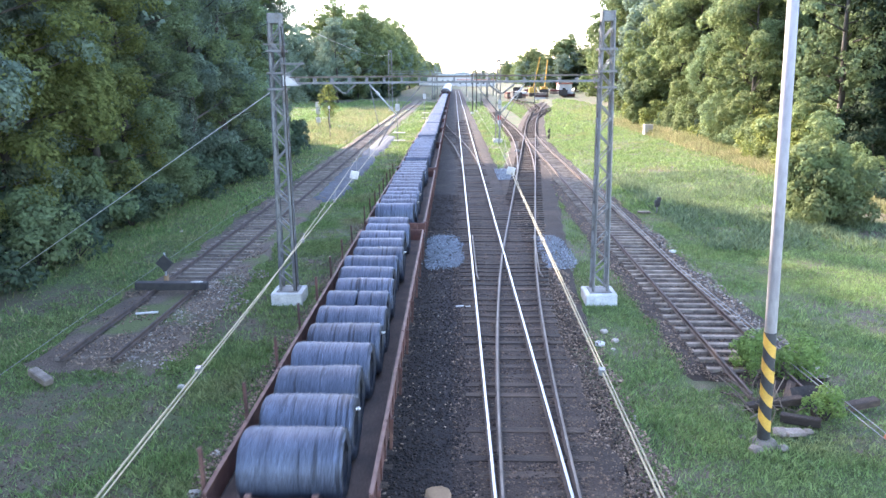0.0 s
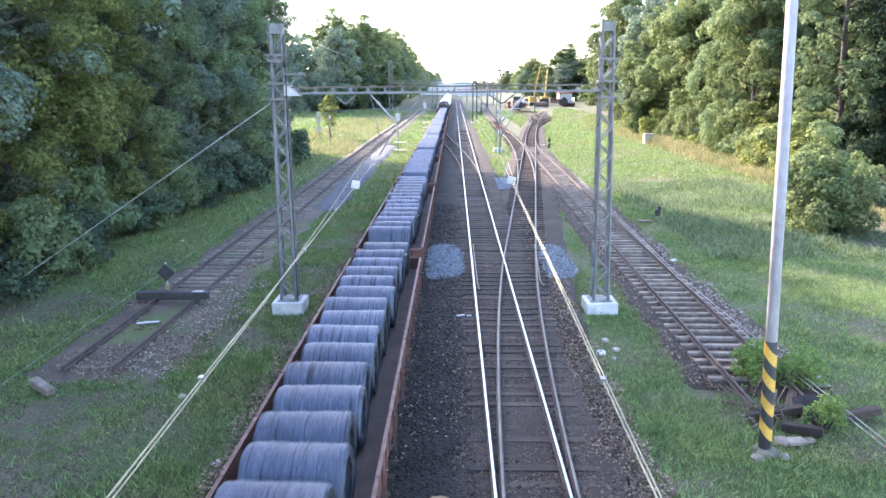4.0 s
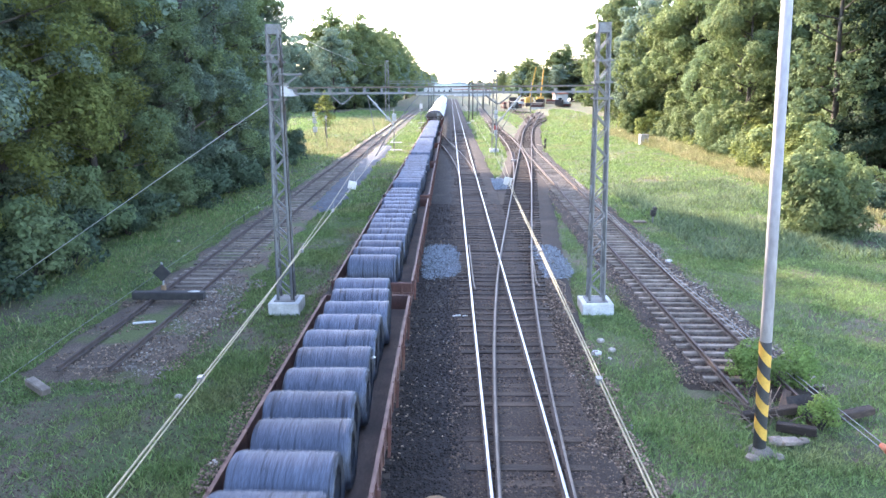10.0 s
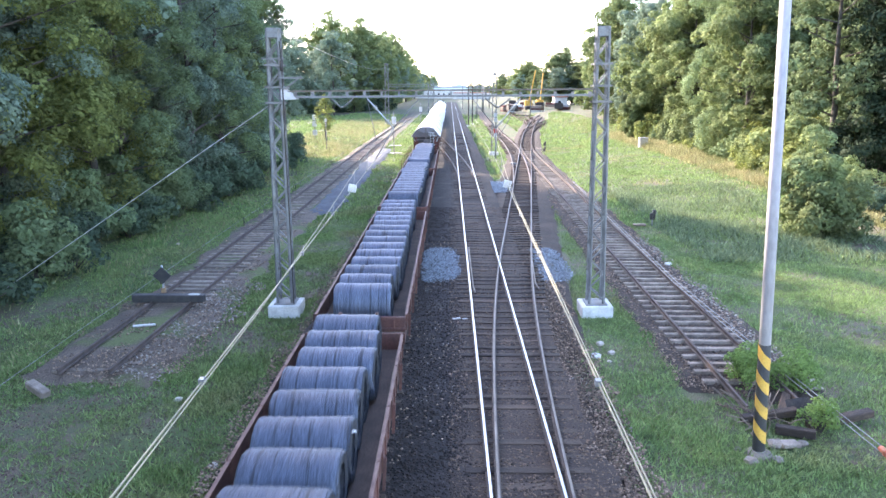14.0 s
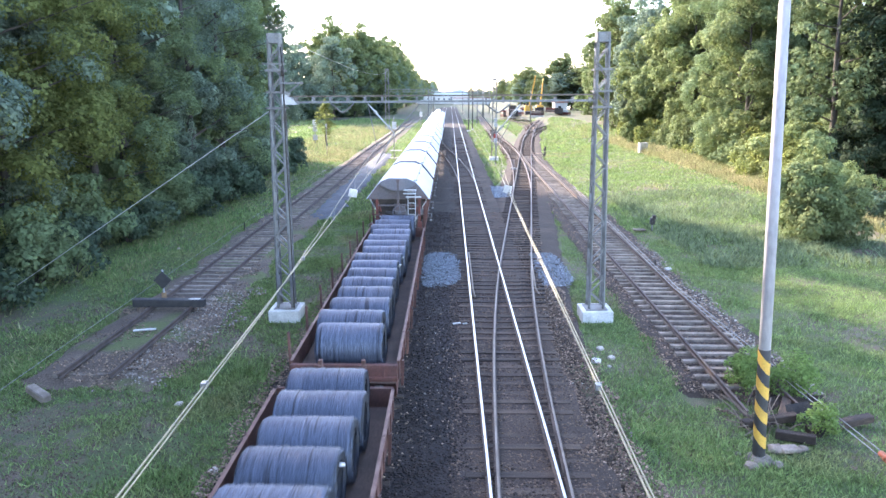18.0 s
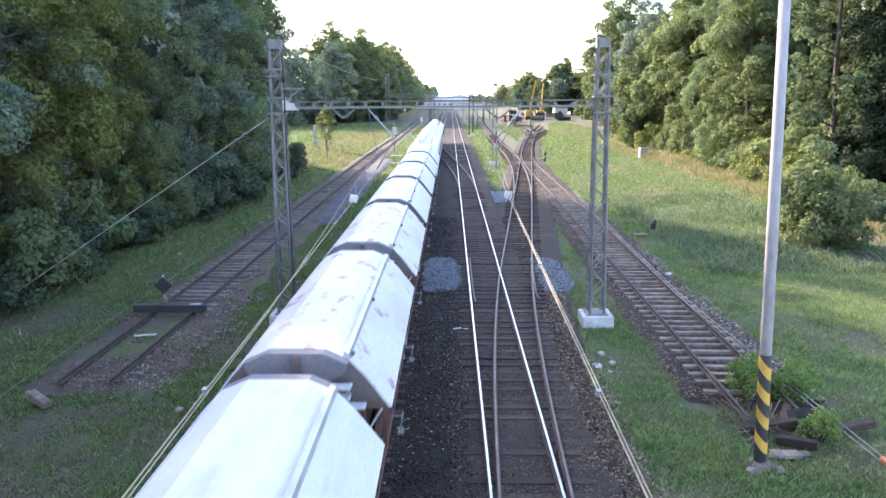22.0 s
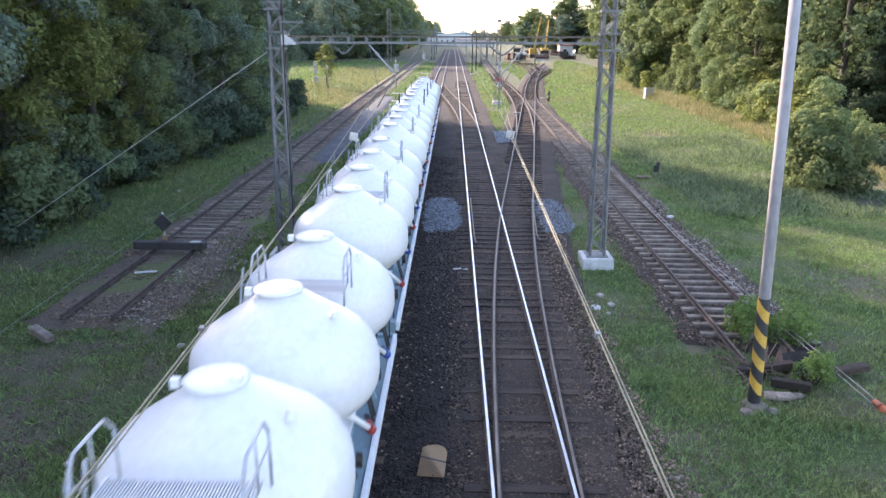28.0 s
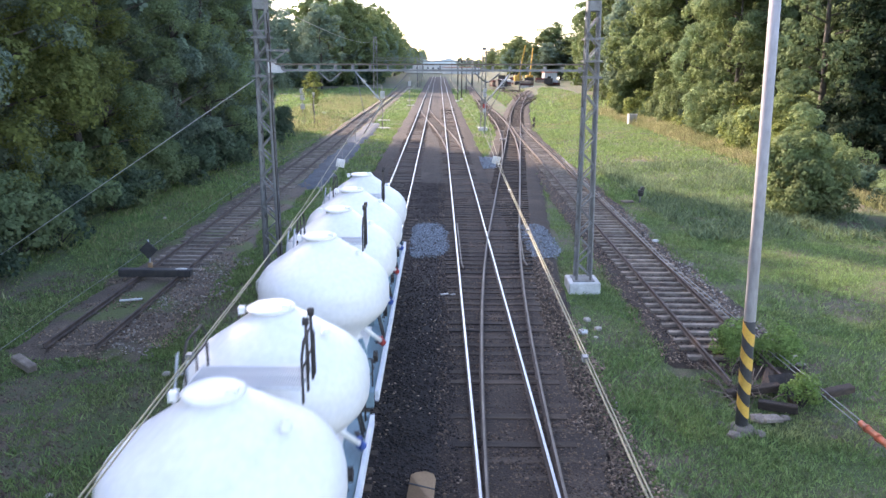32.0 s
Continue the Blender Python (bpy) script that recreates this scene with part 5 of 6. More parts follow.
            box(bm, 0, y - 0.02, 1.75, 1.9, 0.12, 0.5)
            box(bm, -0.35, y - 0.12, 1.62, 0.35, 0.2, 0.3)
            bar(bm, (-0.6, y - 0.2, 2.28), (-0.25, y - 0.2, 2.28), 0.09, seg=10)
            part("brake_gear", bm, "dark", w, "dark brake gear", bevel=0.015)
            for z0 in (1.75, 2.25):
                bm = bmesh.new()
                beam(bm, (-1.35, y - 0.40, z0), (-0.75, y - 0.40, z0), 0.03, 0.03)
                part("hand_rail", bm, "hopper_red", w)
            for x0 in (-1.35, -0.75):
                bm = bmesh.new()
                beam(bm, (x0, y - 0.40, 1.2), (x0, y - 0.40, 2.25), 0.03, 0.03)
                part("hand_rail", bm, "hopper_red", w)
            bm = bmesh.new()
            box(bm, 0, y - 0.22, 1.22, 2.5, 0.5, 0.05)
            part("end_platform", bm, "hopper_red", w, "rusty red end platform", bevel=0.008)
        bm = bmesh.new()
        box(bm, 0, y + sg * 0.05, 1.05, 2.5, 0.16, 0.36)
        part("buffer_beam", bm, "steel_light", w)
        buffers(w, y + sg * 0.08, sg)
    for s in (-1, 1):
        bm = bmesh.new()
        prism(bm, [(s * 1.46, 2.95), (s * 1.42, 2.95), (s * 0.55, 1.45), (s * 0.60, 1.45)], 0.2, L - 0.2)
        part("side_wall", bm, skin, w)
        # dark brown on posts and sole bar stands in for the side's shadow
        for k in range(5):
            bm = bmesh.new()
            y = 0.35 + k * (L - 0.7) / 4
            beam(bm, (s * 1.22, y, 1.15), (s * 1.30, y, 2.93), 0.09, 0.09)
            part("side_post", bm, "wagon_rust", w)
        bm = bmesh.new()
        box(bm, s * 1.20, L / 2, 1.08, 0.10, L, 0.26)
        part("sole_bar", bm, "wagon_rust", w)
    for y, nm in ((1.9, 0), (L - 1.9, 1)):
        bm = bmesh.new()
        beam(bm, (1.38, y, 1.9), (1.60, y, 1.9), 0.035, 0.035)
        beam(bm, (1.60, y - 0.15, 1.9), (1.60, y + 0.15, 1.9), 0.035, 0.035)
        beam(bm, (1.60, y + 0.15, 1.9), (1.55, y + 0.15, 1.55), 0.035, 0.035)
        box(bm, 1.56, y + 0.1, 1.54, 0.12, 0.26, 0.04)
        part("side_lever", bm, "galv", w, "lever with a foot plate")
        bm = bmesh.new()
        wheelset(bm, y)
        for s in (-1, 1):
            box(bm, s * 1.0, y, 0.7, 0.12, 1.1, 0.3)
        part("wheelset", bm, "dark", w)
    return w


hop_a, hop_b = hopper(False), hopper(True)
HOPPER0 = 13.95 + 20.0 * V
for k in range(8):
    proto, fresh = (hop_b, k == 2) if k in (2, 3, 6) else (hop_a, k == 0)
    moving(proto if fresh else copy_thing(proto, pose(0, 0, 0)), TRAIN_X, HOPPER0 + k * HOP_L, 0)


PITCH = 3.1
POD = [(0.0, 4.14), (0.34, 4.10), (0.62, 3.90), (0.90, 3.71), (1.12, 3.56), (1.29, 3.43), (1.41, 3.29), (1.485, 3.14), (1.512, 2.98), (1.515, 2.72), (1.49, 2.56), (1.42, 2.42), (1.27, 2.26), (0.84, 1.86), (0.79, 1.76), (0.79, 1.60), (0.88, 1.59), (0.88, 1.5)]


slat = bmesh.new()
box(slat, 0, 0, 0, 0.016, 0.64, 0.03)
WALK_SLAT = mesh_of("slat", slat, "grating")


def silo_wagon(dark_rails):
    """Four silo pods on one frame; the first pod's axis is at y = 0."""
    w = thing("silo_wagon", "white silo wagon with four round pods on a pale frame", "tank wagon", "silo wagons")
    a, b = -1.95, 3 * PITCH + 1.95
    for k in range(4):
        y = k * PITCH
        bm = bmesh.new()
        revolve(bm, POD, 48, (0, y, 0))
        pod = part("silo_pod", bm, "silo", w)
        bm = bmesh.new()
        revolve(bm, [(0.0, 4.20), (0.22, 4.197), (0.33, 4.185), (0.39, 4.155), (0.39, 4.135), (0.35, 4.12), (0.33, 4.115), (0.33, 3.95)], 28, (-0.07, y, 0))
        box(bm, 0.20, y - 0.12, 4.19, 0.14, 0.12, 0.10)
        box(bm, -0.52, y - 0.10, 4.13, 0.10, 0.09, 0.12)
        part("lid", bm, "silo", pod, "domed white filling lid")
        bm = bmesh.new()
        box(bm, 0, y, 1.545, 2.0, 2.0, 0.05)
        part("saddle_plate", bm, "sill_white", w, "white square saddle plate under the pod", 0.01)
        bm = bmesh.new()
        revolve(bm, [(0.0, 0.09), (0.07, 0.085), (0.08, 0.0)], 12, (0.85, y - 0.25, 3.79))
        part("vent_cap", bm, "silo", pod)
        for s in (-1, 1):
            bm = bmesh.new()
            bar(bm, (s * 0.75, y + 0.2, 1.95), (s * 1.27, y + 0.55, 1.35), 0.055, seg=10)
            part("outlet_pipe", bm, "silo", w)
            bm = bmesh.new()
            bar(bm, (s * 1.25, y + 0.53, 1.37), (s * 1.32, y + 0.58, 1.29), 0.085, seg=10)
            box(bm, s * 1.24, y + 0.70, 1.36, 0.10, 0.12, 0.08)
            part("valve", bm, "red" if k % 2 == 0 else "blue", w, "painted outlet valve")
            bm = bmesh.new()
            box(bm, s * 1.22, y - 0.55, 1.42, 0.10, 0.16, 0.22, Matrix.Rotation(0.5, 3, "X"))
            part("latch", bm, "dark", w)
            for dy in (0.0, 0.22):
                bm = bmesh.new()
                bar(bm, (s * 1.02, y + 1.25 + dy, 2.25), (s * 1.30, y + 0.85 + dy, 1.3), 0.03, seg=6)
                part("hose", bm, "black", w, "black slanting hose")
            bm = bmesh.new()
            beam(bm, (s * 0.95, y - 1.2, 2.1), (s * 1.2, y - 1.2, 1.2), 0.10, 0.10)
            part("saddle_leg", bm, "silo_frame", w)
    for k in (0, 2):
        y = k * PITCH + PITCH / 2
        bm = bmesh.new()
        for dy in (-0.48, -0.15, 0.18):
            box(bm, 0.0, y + dy, 3.68, 1.52, 0.03, 0.04)
        for s in (-1, 1):
            box(bm, s * 0.775, y - 0.15, 3.69, 0.03, 0.70, 0.06)
        deck = part("walkway", bm, "grating", w, "grey grated walkway between the pods")
        for j in range(44):
            part("slat", WALK_SLAT, None, deck, at=pose(-0.742 + j * 0.0345, y - 0.15, 3.70))
        for s in (-1, 1):
            bm = bmesh.new()
            p = [(s * 0.80, y - 0.48, 3.45), (s * 0.80, y - 0.48, 4.10), (s * 0.80, y - 0.30, 4.30), (s * 0.80, y + 0.30, 4.30), (s * 0.80, y + 0.48, 4.10), (s * 0.80, y + 0.48, 3.45)]
            for q, r2 in zip(p, p[1:]):
                bar(bm, q, r2, 0.02, seg=6)
            bar(bm, (s * 0.80, y, 3.7), (s * 0.80, y, 4.3), 0.016, seg=6)
            bar(bm, (s * 0.80, y - 0.48, 3.95), (s * 0.80, y + 0.48, 3.95), 0.016, seg=6)
            if s > 0 and dark_rails:
                for dy in (-0.2, 0.2):
                    bar(bm, (0.82, y + dy, 3.5), (0.82, y + dy, 4.55), 0.022, seg=8)
                    bar(bm, (0.78, y + dy, 4.55), (0.86, y + dy, 4.55), 0.06, seg=10)
            part("railing", bm, "dark" if dark_rails else "steel_light", w, "tubular hand railing")
        bm = bmesh.new()
        for x in (-1.32, -1.52):
            bar(bm, (x, y + 0.2, 1.25), (x * 0.75, y + 0.2, 3.9), 0.02, seg=6)
        for j in range(8):
            u = j / 8
            x1, x2 = -1.32 * (1 - 0.25 * u), -1.52 * (1 - 0.25 * u)
            bar(bm, (x1, y + 0.2, 1.3 + 2.6 * u), (x2, y + 0.2, 1.3 + 2.6 * u), 0.016, seg=5)
        part("ladder", bm, "steel_light", w)
    for s in (-1, 1):
        bm = bmesh.new()
        box(bm, s * 1.36, (a + b) / 2, 1.10, 0.09, b - a, 0.24)
        part("sill", bm, "sill_white", w, "white painted sill", bevel=0.01)
    bm = bmesh.new()
    box(bm, 0, (a + b) / 2, 1.10, 2.62, b - a - 0.1, 0.08)
    for k in range(4):
        box(bm, 0, k * PITCH, 1.33, 1.9, 1.9, 0.38)
    for k in range(4):
        revolve(bm, [(0.62, 1.15), (0.62, 1.5), (0.55, 1.55), (0.3, 1.55)], 20, (0, k * PITCH, 0))
    part("frame", bm, "silo_frame", w, "pale blue-grey frame deck", bevel=0.02)
    # black plates laid on the deck imitate the dark of open slots
    for k in range(8):
        bm = bmesh.new()
        for dy in (-0.16, 0.16):
            box(bm, 1.13, k * PITCH / 2 - 0.4 + dy, 1.145, 0.10, 0.17, 0.02, Matrix.Rotation(0.35, 3, "Z"))
        part("deck_slot", bm, "black", w, "black plates standing in for dark slots in the deck")
    for y, sg in ((a, -1), (b, 1)):
        bm = bmesh.new()
        box(bm, 0, y, 1.04, 2.6, 0.14, 0.36)
        part("buffer_beam", bm, "silo_frame", w)
        buffers(w, y + sg * 0.07, sg)
        bm = bmesh.new()
        for x in (0.95, 1.25):
            bar(bm, (x, y - sg * 0.25, 1.2), (x, y - sg * 0.25, 1.85), 0.018, seg=6)
        bar(bm, (0.95, y - sg * 0.25, 1.85), (1.25, y - sg * 0.25, 1.85), 0.018, seg=6)
        bar(bm, (0.95, y - sg * 0.25, 1.5), (1.25, y - sg * 0.25, 1.5), 0.018, seg=6)
        part("brake_platform_rail", bm, "dark", w)
    for yb in (0.3, 3 * PITCH - 0.3):
        bm = bmesh.new()
        for dy in (-0.9, 0.9):
            wheelset(bm, yb + dy)
        for s in (-1, 1):
            box(bm, s * 1.02, yb, 0.55, 0.16, 2.6, 0.3)
        part("bogie", bm, "dark", w)
    return w


silo_a, silo_b = silo_wagon(False), silo_wagon(True)


def run(t):
    """How far the train has come by t seconds; it gathers a little speed at the end."""
    return V * t + 0.05 * max(0.0, t - 25.0) ** 2


for k, (y, t) in enumerate(((7.75, 27.7), (8.7, 28.9), (9.5, 30.1), (12.95, 31.0), (19.4, 31.7))):
    proto, fresh = (silo_a, k == 0) if k < 3 else (silo_b, k == 3)
    moving(proto if fresh else copy_thing(proto, pose(0, 0, 0)), TRAIN_X - 0.10, y + run(t), 0)


# ---- second portal, signal mast and posts further along the line ----
far_mast = lattice_mast("lattice_mast", -15.9, 167.0, 13.3, "tall grey lattice mast beside the far siding", 0.9, 0.7, True, panel=1.3)
far_post = thing("steel_post", "dark steel portal post between the main track and the yard", "post", "portal posts", at=pose(3.55, 167, -0.3))
bm = bmesh.new()
box(bm, 0, 0, 4.4, 0.24, 0.24, 8.8)
part("shaft", bm, "dark", far_post, bevel=0.02)
bm = bmesh.new()
box(bm, 0, 0, 0.05, 0.8, 0.8, 0.5)
part("foundation", bm, "concrete", far_post, bevel=0.03)
copy_thing(far_post, pose(2.5, 160, -0.3))
far_beam = thing("portal_beam", "dark far portal beam across the main tracks", "portal beam", at=pose(0, 167, 0))
for z in (8.2, 8.75):
    bm = bmesh.new()
    beam(bm, (-15.6, 0, z), (3.6, 0, z), 0.14, 0.12)
    part("chord", bm, "galv", far_beam)
for k in range(14):
    bm = bmesh.new()
    box(bm, -15 + k * 1.4, 0, 8.47, 0.08, 0.08, 0.5)
    part("post", bm, "galv", far_beam)

sig_mast = lattice_mast("lattice_mast", 3.95, 91.5, 9.8, "pale lattice mast with a signal head between the tracks", 0.62, 0.42, True, panel=0.9)
sig = thing("signal_board", "signal board with red and white plates on the lattice mast", "signal", at=pose(4.1, 91.1, 0))
for z, m in ((2.2, "concrete"), (2.75, "red"), (4.1, "concrete"), (4.7, "concrete")):
    bm = bmesh.new()
    box(bm, 0, 0, z, 0.42, 0.08, 0.48)
    part("plate", bm, m, sig, bevel=0.01)
bm = bmesh.new()
box(bm, 0, 0.1, 3.2, 0.08, 0.1, 4.2)
part("bracket", bm, "galv", sig)

# thin signal post with lamps and platform plates, left of the train track
sp = thing("signal_post", "thin grey signal post with a white lamp head and footboards", "signal", "small signals", at=pose(-8.65, 91.5, -0.3))
bm = bmesh.new()
bar(bm, (0, 0, 0), (0, 0, 5.4), 0.07, 0.05, 8)
part("post", bm, "galv", sp)
bm = bmesh.new()
box(bm, 0.05, -0.1, 4.3, 0.55, 0.2, 0.9)
part("lamp_head", bm, "concrete", sp, "white lamp head", 0.02)
for z in (0.25, 1.2):
    bm = bmesh.new()
    box(bm, 0.2, 0, z, 1.5, 0.7, 0.08)
    part("footboard", bm, "concrete", sp, "pale footboard", 0.01)
cp = copy_thing(sp, pose(-7.2, 140, -0.3))
ws = thing("signal_post", "white shunting signal standing in the meadow", "signal", "small signals", at=pose(-23.5, 118, -0.2))
bm = bmesh.new()
bar(bm, (0, 0, 0), (0, 0, 3.2), 0.08, seg=8)
part("post", bm, "galv", ws)
for z in (1.1, 2.5, 3.5):
    bm = bmesh.new()
    box(bm, 0, 0, z, 0.7, 0.3, 0.85)
    part("board", bm, "concrete", ws, "white board", 0.03)
tp = thing("marker_post", "thin grey marker post in the meadow", "post", at=pose(-18.1, 97, -0.3))
bm = bmesh.new()
bar(bm, (0, 0, 0), (0, 0, 4.2), 0.05, seg=8)
part("post", bm, "galv", tp)
bm = bmesh.new()
box(bm, 0, -0.06, 4.1, 0.3, 0.04, 0.4)
part("plate", bm, "concrete", tp)

# dwarf signal and cabinet on the right
dw = thing("dwarf_signal", "small black dwarf signal on the grass with a pale plate", "signal", "dwarf signals", at=pose(10.95, 44.0, -0.35))
bm = bmesh.new()
bar(bm, (0, 0, 0), (0, 0, 0.45), 0.05, seg=8)
part("post", bm, "galv", dw)
bm = bmesh.new()
box(bm, 0, 0, 0.62, 0.30, 0.26, 0.40)
box(bm, 0.08, -0.04, 0.90, 0.22, 0.24, 0.24)
part("lamp_housing", bm, "black", dw, "black double lamp housing", 0.03)
for z in (0.6, 0.9):
    bm = bmesh.new()
    bar(bm, (0.03, -0.12, z), (0.03, -0.24, z), 0.085, 0.095, 12, caps=False)
    part("hood", bm, "black", dw)
bm = bmesh.new()
box(bm, -0.75, 0.1, 0.06, 0.75, 0.4, 0.10)
part("base_slab", bm, "concrete_sleeper", dw, "pale base slab", 0.02)
copy_thing(dw, pose(10.4, 92, -0.3))
copy_thing(dw, pose(11.6, 101, -0.3))
cab = thing("cabinet", "pale grey trackside cabinet before the bushes", "cabinet", at=pose(24.3, 97.5, 0.15, 0, 0, 12))
bm = bmesh.new()
box(bm, 0, 0, 0.65, 1.15, 0.55, 1.3)
part("body", bm, "steel_light", cab, bevel=0.02)
bm = bmesh.new()
box(bm, 0, 0, 1.33, 1.25, 0.65, 0.07)
part("roof", bm, "steel_light", cab, bevel=0.01)
bm = bmesh.new()
box(bm, -0.28, -0.285, 0.66, 0.52, 0.02, 1.12)
part("door", bm, "steel_light", cab)
bm = bmesh.new()
box(bm, 0.28, -0.285, 0.66, 0.52, 0.02, 1.12)
part("door", bm, "steel_light", cab)

# paved strip beside the far part of the left siding
bed("chippings_strip", lambda y: -10.45 + 0.3 * noise.noise((y * 0.12, 4, 4)), 47, 100, 0.75, 0.65, -0.19, "platform", "blue-grey stone chippings spread beside the siding", wob=0.5)

# ---- clutter near the bridge ----
rng = random.Random(21)


def stone(name, x, y, z, s, mat, label, cat="stone"):
    bm = bmesh.new()
    bmesh.ops.create_icosphere(bm, subdivisions=2, radius=s)
    for v in bm.verts:
        v.co *= 1 + 0.35 * noise.noise(v.co * (1.5 / s) + Vector((x, y, 0)))
        v.co.z *= 0.6
    ob = new(name, mesh_of(name, bm, mat))
    ob.matrix_basis = pose(x, y, z, 0, 0, rng.uniform(0, 360))
    return tagged(ob, label, cat, "loose pale stones")


for x, y, s in ((3.05, 21.55, 0.17), (3.42, 22.75, 0.14), (3.62, 21.9, 0.13), (3.40, 21.2, 0.07), (8.9, 33.6, 0.18), (9.9, 25.2, 0.10), (8.35, 24.0, 0.10), (-9.05, 18.35, 0.12), (-9.3, 12.6, 0.09), (-13.4, 24.2, 0.07), (-13.9, 36.0, 0.1), (-16.4, 38.2, 0.12), (-7.0, 14.9, 0.12), (-6.9, 13.2, 0.14)):
    stone("stone", x, y, ground_z(x, y) + s * 0.3, s, "stone_pale" if s < 0.16 else "concrete", "pale broken stone lying in the grass")

stump = thing("concrete_stub", "leaning weathered concrete stub beyond the siding's end", "concrete block", at=pose(-13.15, 18.7, -0.3, 0, 0, 58))
bm = bmesh.new()
box(bm, 0, 0, 0.08, 0.28, 0.85, 0.22, Matrix.Rotation(0.18, 3, "X"))
part("block", bm, "worn_sleeper", stump, bevel=0.03)
plank = thing("plank", "short pale plank lying between the rails", "plank", at=pose(-12.35, 24.0, -0.13, 0, 0, 15))
bm = bmesh.new()
box(bm, 0, 0, 0, 0.75, 0.13, 0.05)
part("board", bm, "concrete", plank, bevel=0.01)

cb = thing("cardboard_sheet", "torn brown cardboard sheet lying on the ballast", "cardboard", at=pose(-1.90, 12.55, -0.12, 3, 0, -4))
bm = bmesh.new()
a = [bm.verts.new(p) for p in ((-0.26, -0.5, 0), (0.27, -0.5, 0), (0.27, 0.30, 0), (0.20, 0.46, 0.02), (0.05, 0.52, 0.03), (-0.15, 0.49, 0.02), (-0.25, 0.40, 0.01))]
bm.faces.new(a)
bmesh.ops.solidify(bm, geom=bm.faces[:], thickness=0.02)
part("sheet", bm, "cardboard", cb)
# thin black strip slanting across the sheet
bm = bmesh.new()
beam(bm, (-0.26, 0.12, 0.012), (0.27, -0.04, 0.012), 0.035, 0.012)
part("fold", bm, "black", cb, "thin dark strip slanting across the sheet")

rubbish = thing("litter", "pale scrap of paper on the ballast", "litter", at=pose(-1.35, 24.9, -0.16, 0, 0, 20))
bm = bmesh.new()
box(bm, 0, 0, 0.02, 0.30, 0.09, 0.03)
part("scrap", bm, "concrete", rubbish)
bm = bmesh.new()
box(bm, 0.28, -0.12, 0.02, 0.18, 0.07, 0.03)
part("scrap", bm, "concrete", rubbish)

# old timbers and scrap behind the striped pole
for x, y, rz, L, nm in ((6.6, 17.1, 8, 1.5, 0), (8.35, 17.0, 14, 1.9, 1), (6.9, 16.3, -28, 0.9, 2), (7.3, 17.8, 60, 1.1, 3)):
    tb = thing("old_timber", "charred dark sleeper lying by the siding's end", "timber", "old timbers", at=pose(x, y, -0.22 + 0.05 * (nm == 0), 0, -4, rz))
    bm = bmesh.new()
    box(bm, 0, 0, 0, L, 0.24, 0.2)
    for v in bm.verts:
        v.co += Vector((0, 0, 0.03 * rng.random()))
    part("beam", bm, "timber", tb, bevel=0.02)
scrap = thing("scrap_plate", "bent dark scrap plate leaning on the timbers", "scrap metal", at=pose(7.45, 17.3, -0.1, 62, 0, -20))
bm = bmesh.new()
box(bm, 0, 0, 0, 0.55, 0.6, 0.02, Matrix.Rotation(0.3, 3, "Z"))
box(bm, 0.1, 0.0, 0.05, 0.14, 0.7, 0.03, Matrix.Rotation(-0.4, 3, "Z"))
part("plate", bm, "dark", scrap)
slab = thing("slab", "pale broken slab lying at the pole's foot", "slab", at=pose(6.5, 15.75, -0.25, 0, 4, 12))
bm = bmesh.new()
box(bm, 0, 0, 0, 0.5, 0.3, 0.1)
part("body", bm, "worn_sleeper", slab, bevel=0.02)

twigs = thing("brushwood", "bare brown twigs tangled by the siding's end", "brushwood", at=pose(6.3, 17.0, -0.3))
for k in range(26):
    bm = bmesh.new()
    a, r0 = rng.uniform(0, 6.28), rng.uniform(0.0, 0.5)
    p0 = Vector((math.cos(a) * r0, math.sin(a) * r0 * 1.4, 0.0))
    p1 = p0 + Vector((rng.uniform(-0.9, 0.9), rng.uniform(-0.9, 0.9), rng.uniform(0.15, 0.75)))
    polyline(bm, [p0, p0.lerp(p1, 0.5) + Vector((rng.uniform(-0.1, 0.1), rng.uniform(-0.1, 0.1), 0.1)), p1], rng.uniform(0.008, 0.016), 5)
    part("twig", bm, "twig", twigs)
for x, y, s in ((5.3, 15.0, 0.16), (5.95, 15.1, 0.13), (6.2, 15.8, 0.2), (5.2, 15.6, 0.1), (6.0, 16.4, 0.14), (6.9, 15.9, 0.12)):
    stone("stone", x, y, ground_z(x, y) + s * 0.3, s, "worn_sleeper", "brown-grey lump of rubble at the pole's foot")

# ---- saplings and bushes of their own ----
s1 = make_bush(41, 1.35, 0.62, "sapling", 900, 0.07, "light green feathery sapling beside the striped pole", pose(6.95, 19.6, -0.35))
copy_thing(s1, pose(8.0, 19.0, -0.35, 0, 0, 90))
s2 = make_bush(42, 0.95, 0.45, "sapling", 900, 0.065, "bright green sapling growing between old timbers", pose(7.6, 16.6, -0.3))
big = make_bush(43, 6.6, 1.3, "leaf_sun_haze", 520, 0.15, "large rounded green bush in the tall grass", pose(18.7, 40.5, -0.1), stems=34, lump=(0.10, 0.18), low=0.06)
copy_thing(big, pose(25.5, 33.0, -2.4, 0, 0, 150))
plant(big, 27.0, 112, 0.5, 20, 1.35)
plant(big, 29.5, 116, 0.5, 220, 1.5)
yl = make_tree(44, 7.0, 1.6, "leaf_sun_yellow", 0.25, 120, 0.2, pose(-20.6, 112, 0.0), "slender young yellow-green tree in the meadow")

# ---- grass, weeds and stones in great number ----
nrg = np.random.default_rng(5)
LINES = (x_main, x_train, x_branch, x_siding_right, x_siding_left, x_yard)


